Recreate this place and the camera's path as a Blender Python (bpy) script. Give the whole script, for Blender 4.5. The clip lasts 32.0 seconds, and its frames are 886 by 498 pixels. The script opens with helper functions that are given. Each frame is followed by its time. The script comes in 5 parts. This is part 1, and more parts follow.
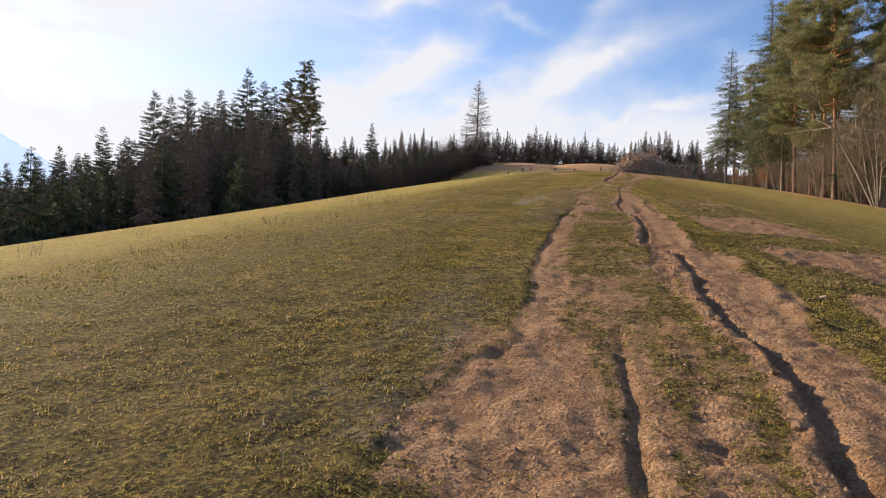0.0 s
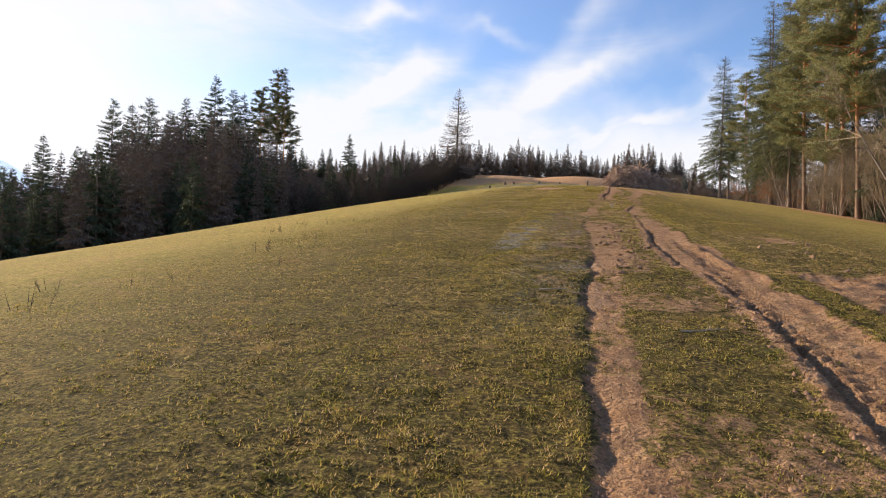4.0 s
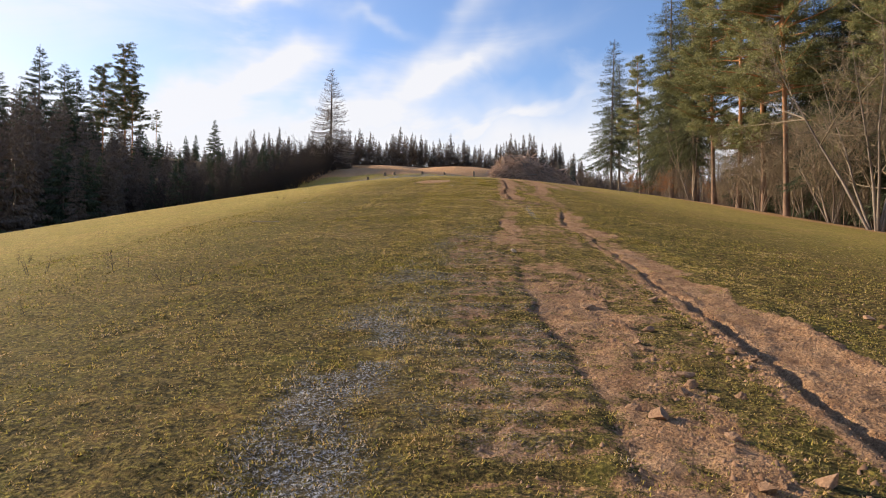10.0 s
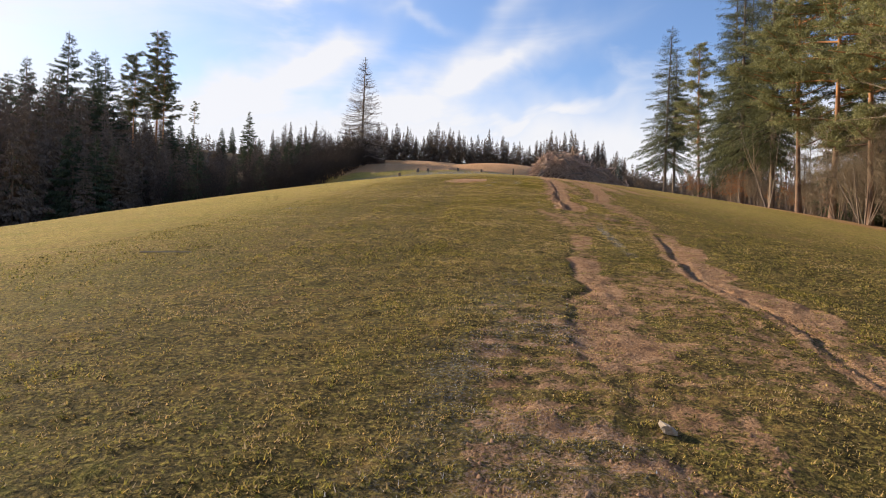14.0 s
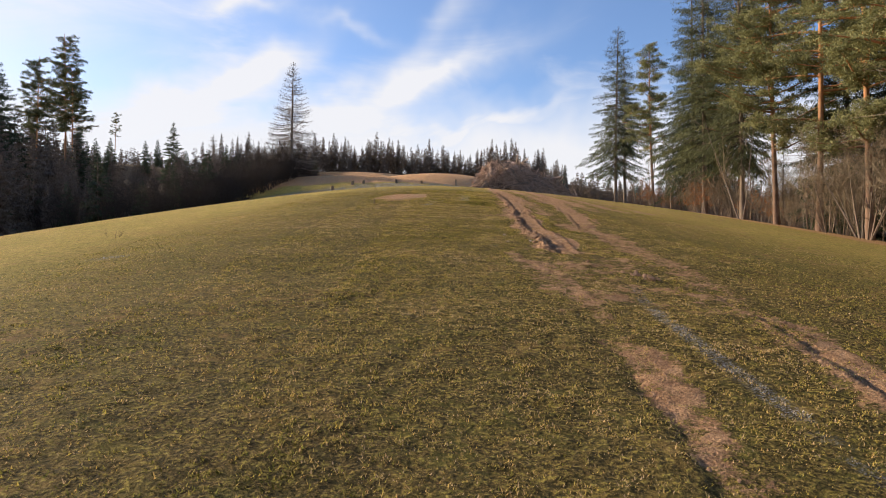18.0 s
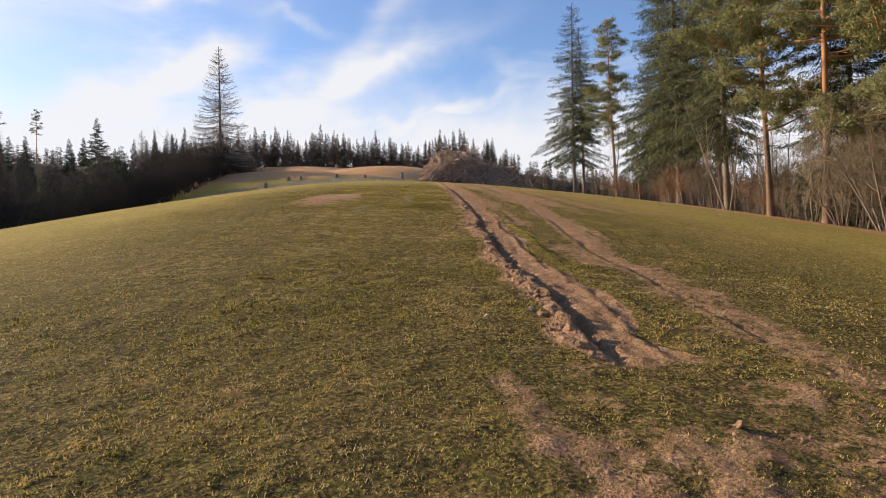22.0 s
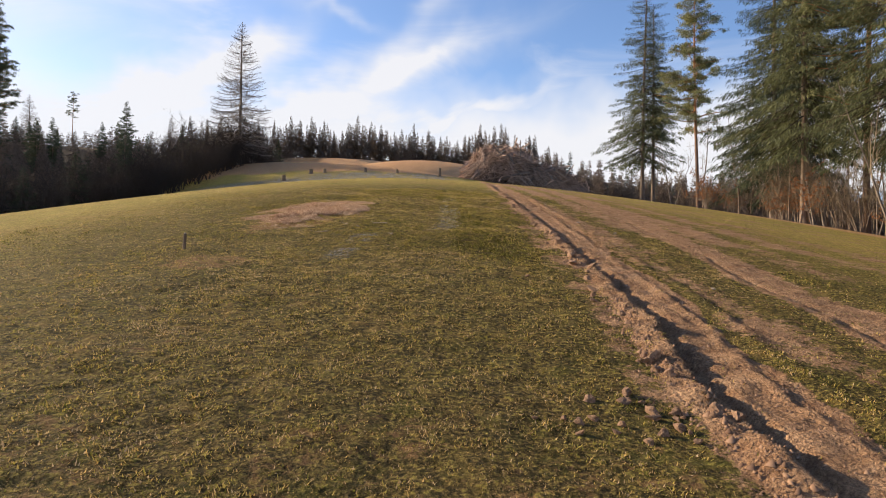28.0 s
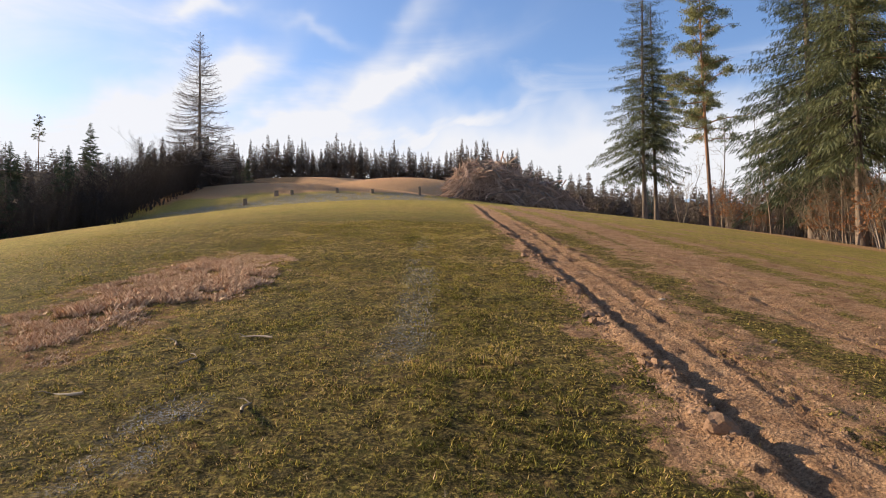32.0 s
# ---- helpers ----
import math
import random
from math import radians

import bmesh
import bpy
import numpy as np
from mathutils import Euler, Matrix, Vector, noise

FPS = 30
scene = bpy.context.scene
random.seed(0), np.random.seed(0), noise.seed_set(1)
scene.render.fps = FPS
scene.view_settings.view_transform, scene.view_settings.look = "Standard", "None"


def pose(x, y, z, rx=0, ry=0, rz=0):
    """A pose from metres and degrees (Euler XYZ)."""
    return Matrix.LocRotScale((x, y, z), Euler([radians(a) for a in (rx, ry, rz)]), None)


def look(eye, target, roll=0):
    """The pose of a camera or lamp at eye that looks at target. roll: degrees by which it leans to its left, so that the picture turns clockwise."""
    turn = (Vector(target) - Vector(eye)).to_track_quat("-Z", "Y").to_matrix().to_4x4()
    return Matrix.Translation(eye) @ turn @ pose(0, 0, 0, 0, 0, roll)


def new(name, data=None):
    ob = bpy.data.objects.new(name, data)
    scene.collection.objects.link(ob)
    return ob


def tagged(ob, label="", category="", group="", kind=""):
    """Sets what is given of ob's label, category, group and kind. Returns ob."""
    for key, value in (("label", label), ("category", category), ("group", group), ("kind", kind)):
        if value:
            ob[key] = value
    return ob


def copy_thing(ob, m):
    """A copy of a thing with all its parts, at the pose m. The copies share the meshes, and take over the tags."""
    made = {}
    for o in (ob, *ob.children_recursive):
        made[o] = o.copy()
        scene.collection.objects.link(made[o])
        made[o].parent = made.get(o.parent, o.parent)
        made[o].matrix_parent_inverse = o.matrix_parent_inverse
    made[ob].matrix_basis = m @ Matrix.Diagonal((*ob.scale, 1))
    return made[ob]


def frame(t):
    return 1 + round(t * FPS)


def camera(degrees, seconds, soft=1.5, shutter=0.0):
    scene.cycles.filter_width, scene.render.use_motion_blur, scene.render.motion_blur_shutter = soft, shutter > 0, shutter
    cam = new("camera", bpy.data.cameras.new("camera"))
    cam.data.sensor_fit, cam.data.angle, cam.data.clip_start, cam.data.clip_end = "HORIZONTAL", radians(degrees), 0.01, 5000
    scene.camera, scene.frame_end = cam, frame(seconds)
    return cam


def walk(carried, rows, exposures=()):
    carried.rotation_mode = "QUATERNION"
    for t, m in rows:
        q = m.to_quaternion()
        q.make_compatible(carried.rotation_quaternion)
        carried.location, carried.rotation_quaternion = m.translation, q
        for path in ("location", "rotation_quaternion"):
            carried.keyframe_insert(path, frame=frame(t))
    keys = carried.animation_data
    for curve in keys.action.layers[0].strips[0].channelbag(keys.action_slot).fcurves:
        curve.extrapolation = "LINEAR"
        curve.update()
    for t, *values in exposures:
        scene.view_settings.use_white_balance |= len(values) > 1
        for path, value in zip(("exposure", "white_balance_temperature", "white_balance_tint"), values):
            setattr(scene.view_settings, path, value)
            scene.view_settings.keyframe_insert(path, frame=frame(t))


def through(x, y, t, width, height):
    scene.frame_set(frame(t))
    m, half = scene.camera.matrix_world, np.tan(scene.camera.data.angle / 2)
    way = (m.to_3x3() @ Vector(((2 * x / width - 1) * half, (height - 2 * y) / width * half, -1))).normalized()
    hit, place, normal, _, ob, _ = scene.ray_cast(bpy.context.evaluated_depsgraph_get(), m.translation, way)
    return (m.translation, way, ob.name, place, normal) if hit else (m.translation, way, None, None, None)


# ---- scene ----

# camera and its walk: seconds, x, y, z, yaw, pitch, roll
EXPO = [(0.0, 0.68), (1.5, 0.78), (3.5, 0.80), (6.0, 0.72), (10.0, 0.74), (20.0, 0.69), (32.0, 0.71)]
cam = camera(69.16, 32.0, 1.0)
ROWS = [
    (0.0, -0.258, 0.108, 1.560, 0.15, 0.02, -1.73),
    (0.5, -0.204, 1.187, 1.711, -2.73, -0.30, -0.77),
    (1.0, -0.068, 2.286, 1.880, -6.22, -0.89, 1.58),
    (1.5, 0.113, 3.353, 2.086, -9.73, -1.35, 1.65),
    (2.0, 0.359, 4.335, 2.265, -10.35, -0.67, 1.86),
    (2.5, 0.507, 5.300, 2.441, -8.22, -0.40, 1.40),
    (3.0, 0.570, 6.184, 2.577, -4.07, 0.29, -0.49),
    (3.5, 0.561, 7.131, 2.671, -0.54, 1.18, -1.92),
    (5.5, 1.004, 11.534, 3.258, -7.96, 0.88, 0.33),
    (6.0, 1.186, 12.570, 3.441, -9.22, 1.20, 0.57),
    (6.5, 1.419, 13.554, 3.581, -10.35, 0.79, 0.74),
    (7.0, 1.635, 14.558, 3.709, -10.63, 0.31, 0.26),
    (7.5, 1.837, 15.582, 3.823, -10.67, -0.05, 0.46),
    (8.0, 2.024, 16.575, 3.962, -9.99, -0.10, -0.05),
    (8.5, 2.232, 17.500, 4.088, -10.08, -0.03, -0.50),
    (9.0, 2.395, 18.388, 4.199, -9.61, 0.53, -0.75),
    (9.5, 2.589, 19.293, 4.338, -10.42, 0.68, -0.61),
    (10.0, 2.777, 20.221, 4.473, -11.58, 0.43, -0.29),
    (10.5, 2.988, 21.168, 4.618, -13.61, -0.12, 0.37),
    (11.0, 3.231, 22.119, 4.766, -13.56, 0.22, 0.16),
    (11.5, 3.479, 23.060, 4.913, -13.08, 0.48, -0.29),
    (12.0, 3.721, 23.980, 5.050, -13.11, 0.18, 0.18),
    (12.5, 3.945, 24.882, 5.175, -12.44, -0.07, 0.24),
    (13.0, 4.140, 25.789, 5.290, -11.08, 0.14, -0.30),
    (13.5, 4.302, 26.724, 5.404, -8.63, 0.30, -2.06),
    (15.5, 4.919, 30.554, 5.921, -9.02, -0.81, -0.04),
    (16.0, 5.094, 31.532, 6.125, -10.04, -0.78, 0.63),
    (16.5, 5.360, 32.559, 6.286, -11.81, -0.46, 1.29),
    (17.0, 5.636, 33.576, 6.459, -13.30, -0.19, 1.29),
    (17.5, 5.911, 34.493, 6.593, -14.14, 0.28, 0.76),
    (18.0, 6.143, 35.344, 6.696, -13.44, 1.01, -0.08),
    (18.5, 6.395, 36.209, 6.818, -13.72, 0.50, 0.34),
    (19.0, 6.647, 37.135, 6.952, -13.98, 0.18, 0.90),
    (19.5, 6.979, 38.080, 7.078, -16.24, -0.87, 2.04),
    (20.0, 7.318, 39.048, 7.210, -16.74, -1.46, 2.08),
    (20.5, 7.613, 39.994, 7.370, -16.92, -2.31, 1.37),
    (21.0, 7.885, 40.884, 7.522, -16.88, -2.25, 1.47),
    (21.5, 8.155, 41.755, 7.662, -17.85, -0.57, 1.28),
    (22.0, 8.439, 42.693, 7.805, -17.72, 0.19, 1.97),
    (22.5, 8.666, 43.630, 7.931, -15.52, 0.41, 0.61),
    (23.0, 8.912, 44.508, 8.018, -15.45, 0.63, 0.35),
    (23.5, 9.125, 45.398, 8.101, -15.28, 0.86, 0.26),
    (24.0, 9.408, 46.269, 8.190, -16.57, 1.05, 0.15),
    (24.5, 9.697, 47.185, 8.284, -16.92, 0.61, 0.77),
    (25.0, 9.994, 48.092, 8.403, -17.04, -0.51, 1.66),
    (25.5, 10.257, 49.018, 8.580, -15.56, -1.72, 1.70),
    (26.0, 10.503, 49.941, 8.744, -14.72, -1.54, 0.89),
    (26.5, 10.721, 50.911, 8.883, -14.88, -0.46, 0.90),
    (28.5, 11.501, 54.852, 9.468, -14.59, 0.05, -0.55),
    (29.0, 11.766, 55.817, 9.605, -15.33, 0.30, 0.16),
    (29.5, 12.093, 56.757, 9.747, -17.41, -0.07, 1.68),
    (30.0, 12.421, 57.680, 9.903, -16.74, 0.19, 1.34),
    (30.5, 12.713, 58.603, 10.093, -15.99, 0.25, 0.70),
    (31.0, 12.996, 59.501, 10.249, -15.18, 0.30, 1.08),
    (31.5, 13.235, 60.374, 10.399, -14.75, 1.10, 1.02),
    (32.0, 13.494, 61.209, 10.521, -16.04, 1.26, 1.16),
]
walk(cam, [(t, pose(x, y, z, 90 + pitch, roll, yaw)) for t, x, y, z, yaw, pitch, roll in ROWS], EXPO)

# ---- world, sun ----
SUN_AZ, SUN_EL = -52.0, 21.0
world = bpy.data.worlds.new("sky")
scene.world = world
world.use_nodes = True
wt = world.node_tree
for n in list(wt.nodes):
    wt.nodes.remove(n)


def wn(kind, **kw):
    n = wt.nodes.new(kind)
    for k, v in kw.items():
        if k == "op":
            n.operation = v
        else:
            n.inputs[k].default_value = v
    return n


def wl(a, b):
    wt.links.new(a, b)


w_out, w_bg = wn("ShaderNodeOutputWorld"), wn("ShaderNodeBackground")
w_sky = wn("ShaderNodeTexSky")
w_sky.sky_type, w_sky.sun_disc = "NISHITA", False
w_sky.sun_elevation, w_sky.sun_rotation = radians(SUN_EL), radians(SUN_AZ % 360)
w_sky.altitude, w_sky.air_density, w_sky.dust_density, w_sky.ozone_density = 700, 1.0, 1.2, 1.6
w_co = wn("ShaderNodeTexCoord")
w_xyz = wn("ShaderNodeSeparateXYZ")
wl(w_co.outputs["Generated"], w_xyz.inputs[0])


def wm(op, a, b=0.0, c=None):
    n = wn("ShaderNodeMath", op=op)
    for i, x in enumerate((a, b) if c is None else (a, b, c)):
        if isinstance(x, (int, float)):
            n.inputs[i].default_value = x
        else:
            wl(x, n.inputs[i])
    return n.outputs[0]


def wr(v, lo, hi, a=0.0, b=1.0):
    n = wn("ShaderNodeMapRange")
    n.interpolation_type = "SMOOTHSTEP"
    for k, x in (("From Min", lo), ("From Max", hi), ("To Min", a), ("To Max", b)):
        n.inputs[k].default_value = x
    wl(v, n.inputs["Value"])
    return n.outputs[0]


# thin cirrus, drawn over bearing and height in degrees
w_az = wm("MULTIPLY", wm("ARCTAN2", w_xyz.outputs["X"], w_xyz.outputs["Y"]), 57.2958)
w_el = wm("MULTIPLY", wm("ARCSINE", w_xyz.outputs["Z"]), 57.2958)
w_flat = wn("ShaderNodeCombineXYZ")
wl(w_az, w_flat.inputs["X"])
wl(w_el, w_flat.inputs["Y"])
w_map = wn("ShaderNodeMapping")
w_map.inputs["Rotation"].default_value = (0, 0, radians(-24))
w_map.inputs["Scale"].default_value = (0.055, 0.17, 1.0)
w_map.inputs["Location"].default_value = (0.4, 0.7, 0)
wl(w_flat.outputs[0], w_map.inputs["Vector"])
w_n1 = wn("ShaderNodeTexNoise", Scale=1.0, Detail=6.0, Roughness=0.55, Distortion=0.8)
wl(w_map.outputs[0], w_n1.inputs["Vector"])
w_warp = wn("ShaderNodeTexNoise", Scale=0.16, Detail=3.0, Roughness=0.5)
wl(w_flat.outputs[0], w_warp.inputs["Vector"])
w_bent = wm("ADD", w_el, wm("MULTIPLY", wm("SUBTRACT", w_warp.outputs[0], 0.5), 7.0))
total = wr(w_n1.outputs[0], 0.5, 0.8, 0.0, 0.55)
for az0, el0, slope, reach, thick, dens in (
    (-3.0, 15.6, 30, 6.0, 1.3, 0.75), (11.5, 15.6, 21, 8.5, 1.5, 0.85), (1.0, 11.2, 4, 13.0, 2.0, 0.85), (17.0, 12.0, 10, 7.0, 1.0, 0.85),
    (-27.0, 18.5, 6, 17.0, 4.2, 1.0), (-9.0, 13.0, 22, 7.0, 1.8, 0.6), (5.0, 20.0, -8, 3.5, 0.7, 0.6), (-4.0, 21.0, 8, 3.5, 0.9, 0.6), (12.5, 19.0, 35, 4.5, 1.2, 0.55), (-24.0, 11.0, 0, 20.0, 3.0, 0.7),
):
    ca, sa = math.cos(radians(slope)), math.sin(radians(slope))
    da, de = wm("SUBTRACT", w_az, az0), wm("SUBTRACT", w_bent, el0)
    along = wm("MULTIPLY", wm("ADD", wm("MULTIPLY", da, ca), wm("MULTIPLY", de, sa)), 1.0 / reach)
    across = wm("MULTIPLY", wm("SUBTRACT", wm("MULTIPLY", de, ca), wm("MULTIPLY", da, sa)), 1.0 / thick)
    dist2 = wm("ADD", wm("MULTIPLY", along, along), wm("MULTIPLY", across, across))
    total = wm("ADD", total, wm("MULTIPLY", wm("MULTIPLY", wm("EXPONENT", wm("MULTIPLY", dist2, -1.0)), dens), wr(w_n1.outputs[0], 0.25, 0.6, 0.45, 1.15)))
total = wm("MAXIMUM", total, wr(w_bent, 9.5, 16.0, 0.94, 0.0))
total = wm("MINIMUM", total, 0.94)
w_mix = wn("ShaderNodeMix")
w_mix.data_type = "RGBA"
wl(total, w_mix.inputs["Factor"])
w_tone = wn("ShaderNodeMix")
w_tone.data_type, w_tone.blend_type = "RGBA", "MULTIPLY"
w_tone.inputs["Factor"].default_value = 1.0
wl(w_sky.outputs[0], [i for i in w_tone.inputs if i.name == "A" and i.type == "RGBA"][0])
[i for i in w_tone.inputs if i.name == "B" and i.type == "RGBA"][0].default_value = (0.93, 1.01, 1.20, 1)
wl([o for o in w_tone.outputs if o.type == "RGBA"][0], [i for i in w_mix.inputs if i.name == "A" and i.type == "RGBA"][0])
[i for i in w_mix.inputs if i.name == "B" and i.type == "RGBA"][0].default_value = (5.5, 5.45, 5.6, 1)
wl([o for o in w_mix.outputs if o.type == "RGBA"][0], w_bg.inputs["Color"])
w_bg.inputs["Strength"].default_value = 0.103
wl(w_bg.outputs[0], w_out.inputs[0])

sun_data = bpy.data.lights.new("sun", "SUN")
sun_data.energy, sun_data.angle, sun_data.color = 5.0, radians(0.6), (1.0, 0.80, 0.56)
sun = new("sun", sun_data)
SUN_DIR = Vector((math.sin(radians(SUN_AZ)) * math.cos(radians(SUN_EL)), math.cos(radians(SUN_AZ)) * math.cos(radians(SUN_EL)), math.sin(radians(SUN_EL))))
sun.matrix_world = look((0, 0, 60), Vector((0, 0, 60)) - SUN_DIR)

# ---- materials ----
class Mat:
    """A node material with short ways to add nodes."""

    def __init__(self, name, rough=0.9):
        self.mat = bpy.data.materials.new(name)
        self.mat.use_nodes = True
        self.t = self.mat.node_tree
        self.co = None
        self.bsdf = self.t.nodes["Principled BSDF"]
        self.bsdf.inputs["Roughness"].default_value = rough
        self.bsdf.inputs["Specular IOR Level"].default_value = 0.25

    def node(self, kind, **kw):
        n = self.t.nodes.new(kind)
        for k, v in kw.items():
            n.inputs[k].default_value = v
        return n

    def link(self, a, b):
        self.t.links.new(a, b)

    def noise(self, scale, detail=4.0, rough=0.6, vec=None, dist=0.0):
        n = self.node("ShaderNodeTexNoise", Scale=scale, Detail=detail, Roughness=rough, Distortion=dist)
        if vec is None:
            vec = self.coords()
        self.link(vec, n.inputs["Vector"])
        return n.outputs[0]

    def coords(self, kind="Object"):
        if self.co is None:
            self.co = self.node("ShaderNodeTexCoord")
        return self.co.outputs[kind]

    def remap(self, v, lo, hi, a=0.0, b=1.0):
        n = self.node("ShaderNodeMapRange")
        for k, x in (("From Min", lo), ("From Max", hi), ("To Min", a), ("To Max", b)):
            n.inputs[k].default_value = x
        self.link(v, n.inputs["Value"])
        return n.outputs[0]

    def math(self, op, a, b):
        n = self.node("ShaderNodeMath")
        n.operation = op
        for i, x in enumerate((a, b)):
            if isinstance(x, (int, float)):
                n.inputs[i].default_value = x
            else:
                self.link(x, n.inputs[i])
        return n.outputs[0]

    def mix(self, fac, a, b):
        n = self.node("ShaderNodeMix")
        n.data_type = "RGBA"
        for key, x in (("Factor", fac), ("A", a), ("B", b)):
            sock = n.inputs[key] if key == "Factor" else [s for s in n.inputs if s.name == key and s.type == "RGBA"][0]
            if isinstance(x, tuple):
                sock.default_value = (*x, 1.0)
            elif isinstance(x, (int, float)):
                sock.default_value = x
            else:
                self.link(x, sock)
        return [s for s in n.outputs if s.type == "RGBA"][0]

    def ramp(self, v, stops):
        n = self.node("ShaderNodeValToRGB")
        el = n.color_ramp.elements
        while len(el) < len(stops):
            el.new(0.5)
        for e, (p, c) in zip(el, stops):
            e.position, e.color = p, (*c, 1.0)
        self.link(v, n.inputs[0])
        return n.outputs[0]

    def attr(self, name):
        n = self.node("ShaderNodeAttribute")
        n.attribute_name = name
        return n.outputs["Fac"]

    def color(self, c):
        if isinstance(c, tuple):
            self.bsdf.inputs["Base Color"].default_value = (*c, 1.0)
        else:
            self.link(c, self.bsdf.inputs["Base Color"])

    def bump(self, v, strength=0.5, dist=0.02):
        n = self.node("ShaderNodeBump", Strength=strength, Distance=dist)
        self.link(v, n.inputs["Height"])
        self.link(n.outputs[0], self.bsdf.inputs["Normal"])

    def see_through(self, amount, tint):
        """Thin leaves let some light pass."""
        tr = self.node("ShaderNodeBsdfTranslucent")
        if isinstance(tint, tuple):
            tr.inputs[0].default_value = (*tint, 1.0)
        else:
            self.link(tint, tr.inputs[0])
        mx = self.node("ShaderNodeMixShader")
        mx.inputs[0].default_value = amount
        self.link(self.bsdf.outputs[0], mx.inputs[1])
        self.link(tr.outputs[0], mx.inputs[2])
        self.link(mx.outputs[0], self.t.nodes["Material Output"].inputs["Surface"])


def ground_material():
    m = Mat("meadow ground", 1.0)
    m.bsdf.inputs["Specular IOR Level"].default_value = 0.12
    soil, frost, dry, wood = m.attr("soil"), m.attr("frost"), m.attr("dry"), m.attr("litter")
    n_big, n_mid, n_fine = m.noise(0.22, 3), m.noise(2.3, 5, 0.65), m.noise(38, 4, 0.7)
    n_blade = m.noise(140, 2, 0.6)
    turf = m.ramp(m.math("ADD", m.math("MULTIPLY", n_mid, 0.62), m.math("MULTIPLY", n_big, 0.42)),
                  [(0.32, (0.38, 0.33, 0.075)), (0.45, (0.60, 0.475, 0.11)), (0.58, (0.72, 0.51, 0.14)), (0.72, (0.72, 0.45, 0.16))])
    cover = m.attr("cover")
    # shade in the gaps of the turf painted near-black, full where blades stand
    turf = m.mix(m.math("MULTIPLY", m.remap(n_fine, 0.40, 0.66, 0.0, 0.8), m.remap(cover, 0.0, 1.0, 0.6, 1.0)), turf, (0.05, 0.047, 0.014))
    turf = m.mix(m.remap(n_blade, 0.55, 0.8, 0.0, 0.5), turf, (0.38, 0.37, 0.10))
    # brown thatch under the blades; its dark end is painted shade between them
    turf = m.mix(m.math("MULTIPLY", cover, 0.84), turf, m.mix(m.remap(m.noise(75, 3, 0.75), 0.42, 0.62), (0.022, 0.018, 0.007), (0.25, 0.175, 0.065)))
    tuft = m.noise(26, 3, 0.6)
    # tuft-sized gaps get shade painted in as well
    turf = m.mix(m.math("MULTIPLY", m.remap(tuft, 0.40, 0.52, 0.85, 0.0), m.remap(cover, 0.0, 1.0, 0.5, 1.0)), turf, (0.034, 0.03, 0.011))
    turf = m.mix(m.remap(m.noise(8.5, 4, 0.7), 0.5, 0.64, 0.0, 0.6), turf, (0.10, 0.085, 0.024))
    turf = m.mix(m.remap(m.noise(4.2, 4, 0.7), 0.5, 0.68, 0.0, 0.55), turf, m.mix(m.remap(m.noise(0.8, 2), 0.4, 0.6), (0.17, 0.165, 0.032), (0.46, 0.29, 0.10)))
    turf = m.mix(m.remap(tuft, 0.55, 0.68, 0.0, 0.6), turf, (0.54, 0.44, 0.10))
    earth = m.ramp(m.noise(3.2, 6, 0.7), [(0.3, (0.36, 0.195, 0.10)), (0.5, (0.60, 0.36, 0.195)), (0.72, (0.74, 0.48, 0.28))])
    earth = m.mix(m.remap(m.noise(48, 4, 0.75), 0.42, 0.64, 0.0, 0.7), earth, (0.15, 0.08, 0.05))
    earth = m.mix(m.remap(m.noise(15, 3, 0.6), 0.52, 0.7, 0.0, 0.55), earth, (0.20, 0.105, 0.062))
    brk = m.math("ADD", m.math("MULTIPLY", m.noise(7.5, 5, 0.75), 1.15), m.math("MULTIPLY", n_fine, 0.55))
    edge = m.math("ADD", m.math("ADD", soil, m.math("SUBTRACT", brk, 0.86)), m.math("MULTIPLY", m.math("SUBTRACT", m.noise(1.7, 3, 0.6), 0.5), 0.5))
    mask = m.remap(edge, 0.42, 0.58)
    col = m.mix(mask, turf, earth)
    straw = m.ramp(n_fine, [(0.3, (0.42, 0.22, 0.095)), (0.55, (0.62, 0.36, 0.175)), (0.75, (0.70, 0.46, 0.25))])
    straw = m.mix(m.math("MULTIPLY", cover, 0.7), straw, (0.20, 0.115, 0.05))
    col = m.mix(m.remap(m.math("ADD", dry, m.math("MULTIPLY", m.math("SUBTRACT", m.noise(6.0, 5, 0.75), 0.5), 1.7)), 0.35, 0.65), col, straw)
    floor = m.ramp(n_mid, [(0.3, (0.05, 0.035, 0.02)), (0.7, (0.16, 0.105, 0.06))])
    col = m.mix(wood, col, floor)
    rime = m.math("MULTIPLY", frost, m.remap(m.math("ADD", n_fine, m.math("MULTIPLY", n_blade, 0.6)), 0.8, 0.98))
    col = m.mix(m.math("MULTIPLY", frost, 0.7), col, (0.075, 0.062, 0.042))
    col = m.mix(rime, col, (0.56, 0.60, 0.67))
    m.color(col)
    relief = m.math("ADD", m.math("MULTIPLY", n_fine, 0.6), m.math("ADD", m.math("MULTIPLY", m.noise(9, 5, 0.7), 0.8), m.math("MULTIPLY", tuft, 1.1)))
    m.bump(m.math("ADD", relief, m.math("MULTIPLY", m.noise(90, 3, 0.7), 0.35)), 1.0, 0.1)
    return m.mat


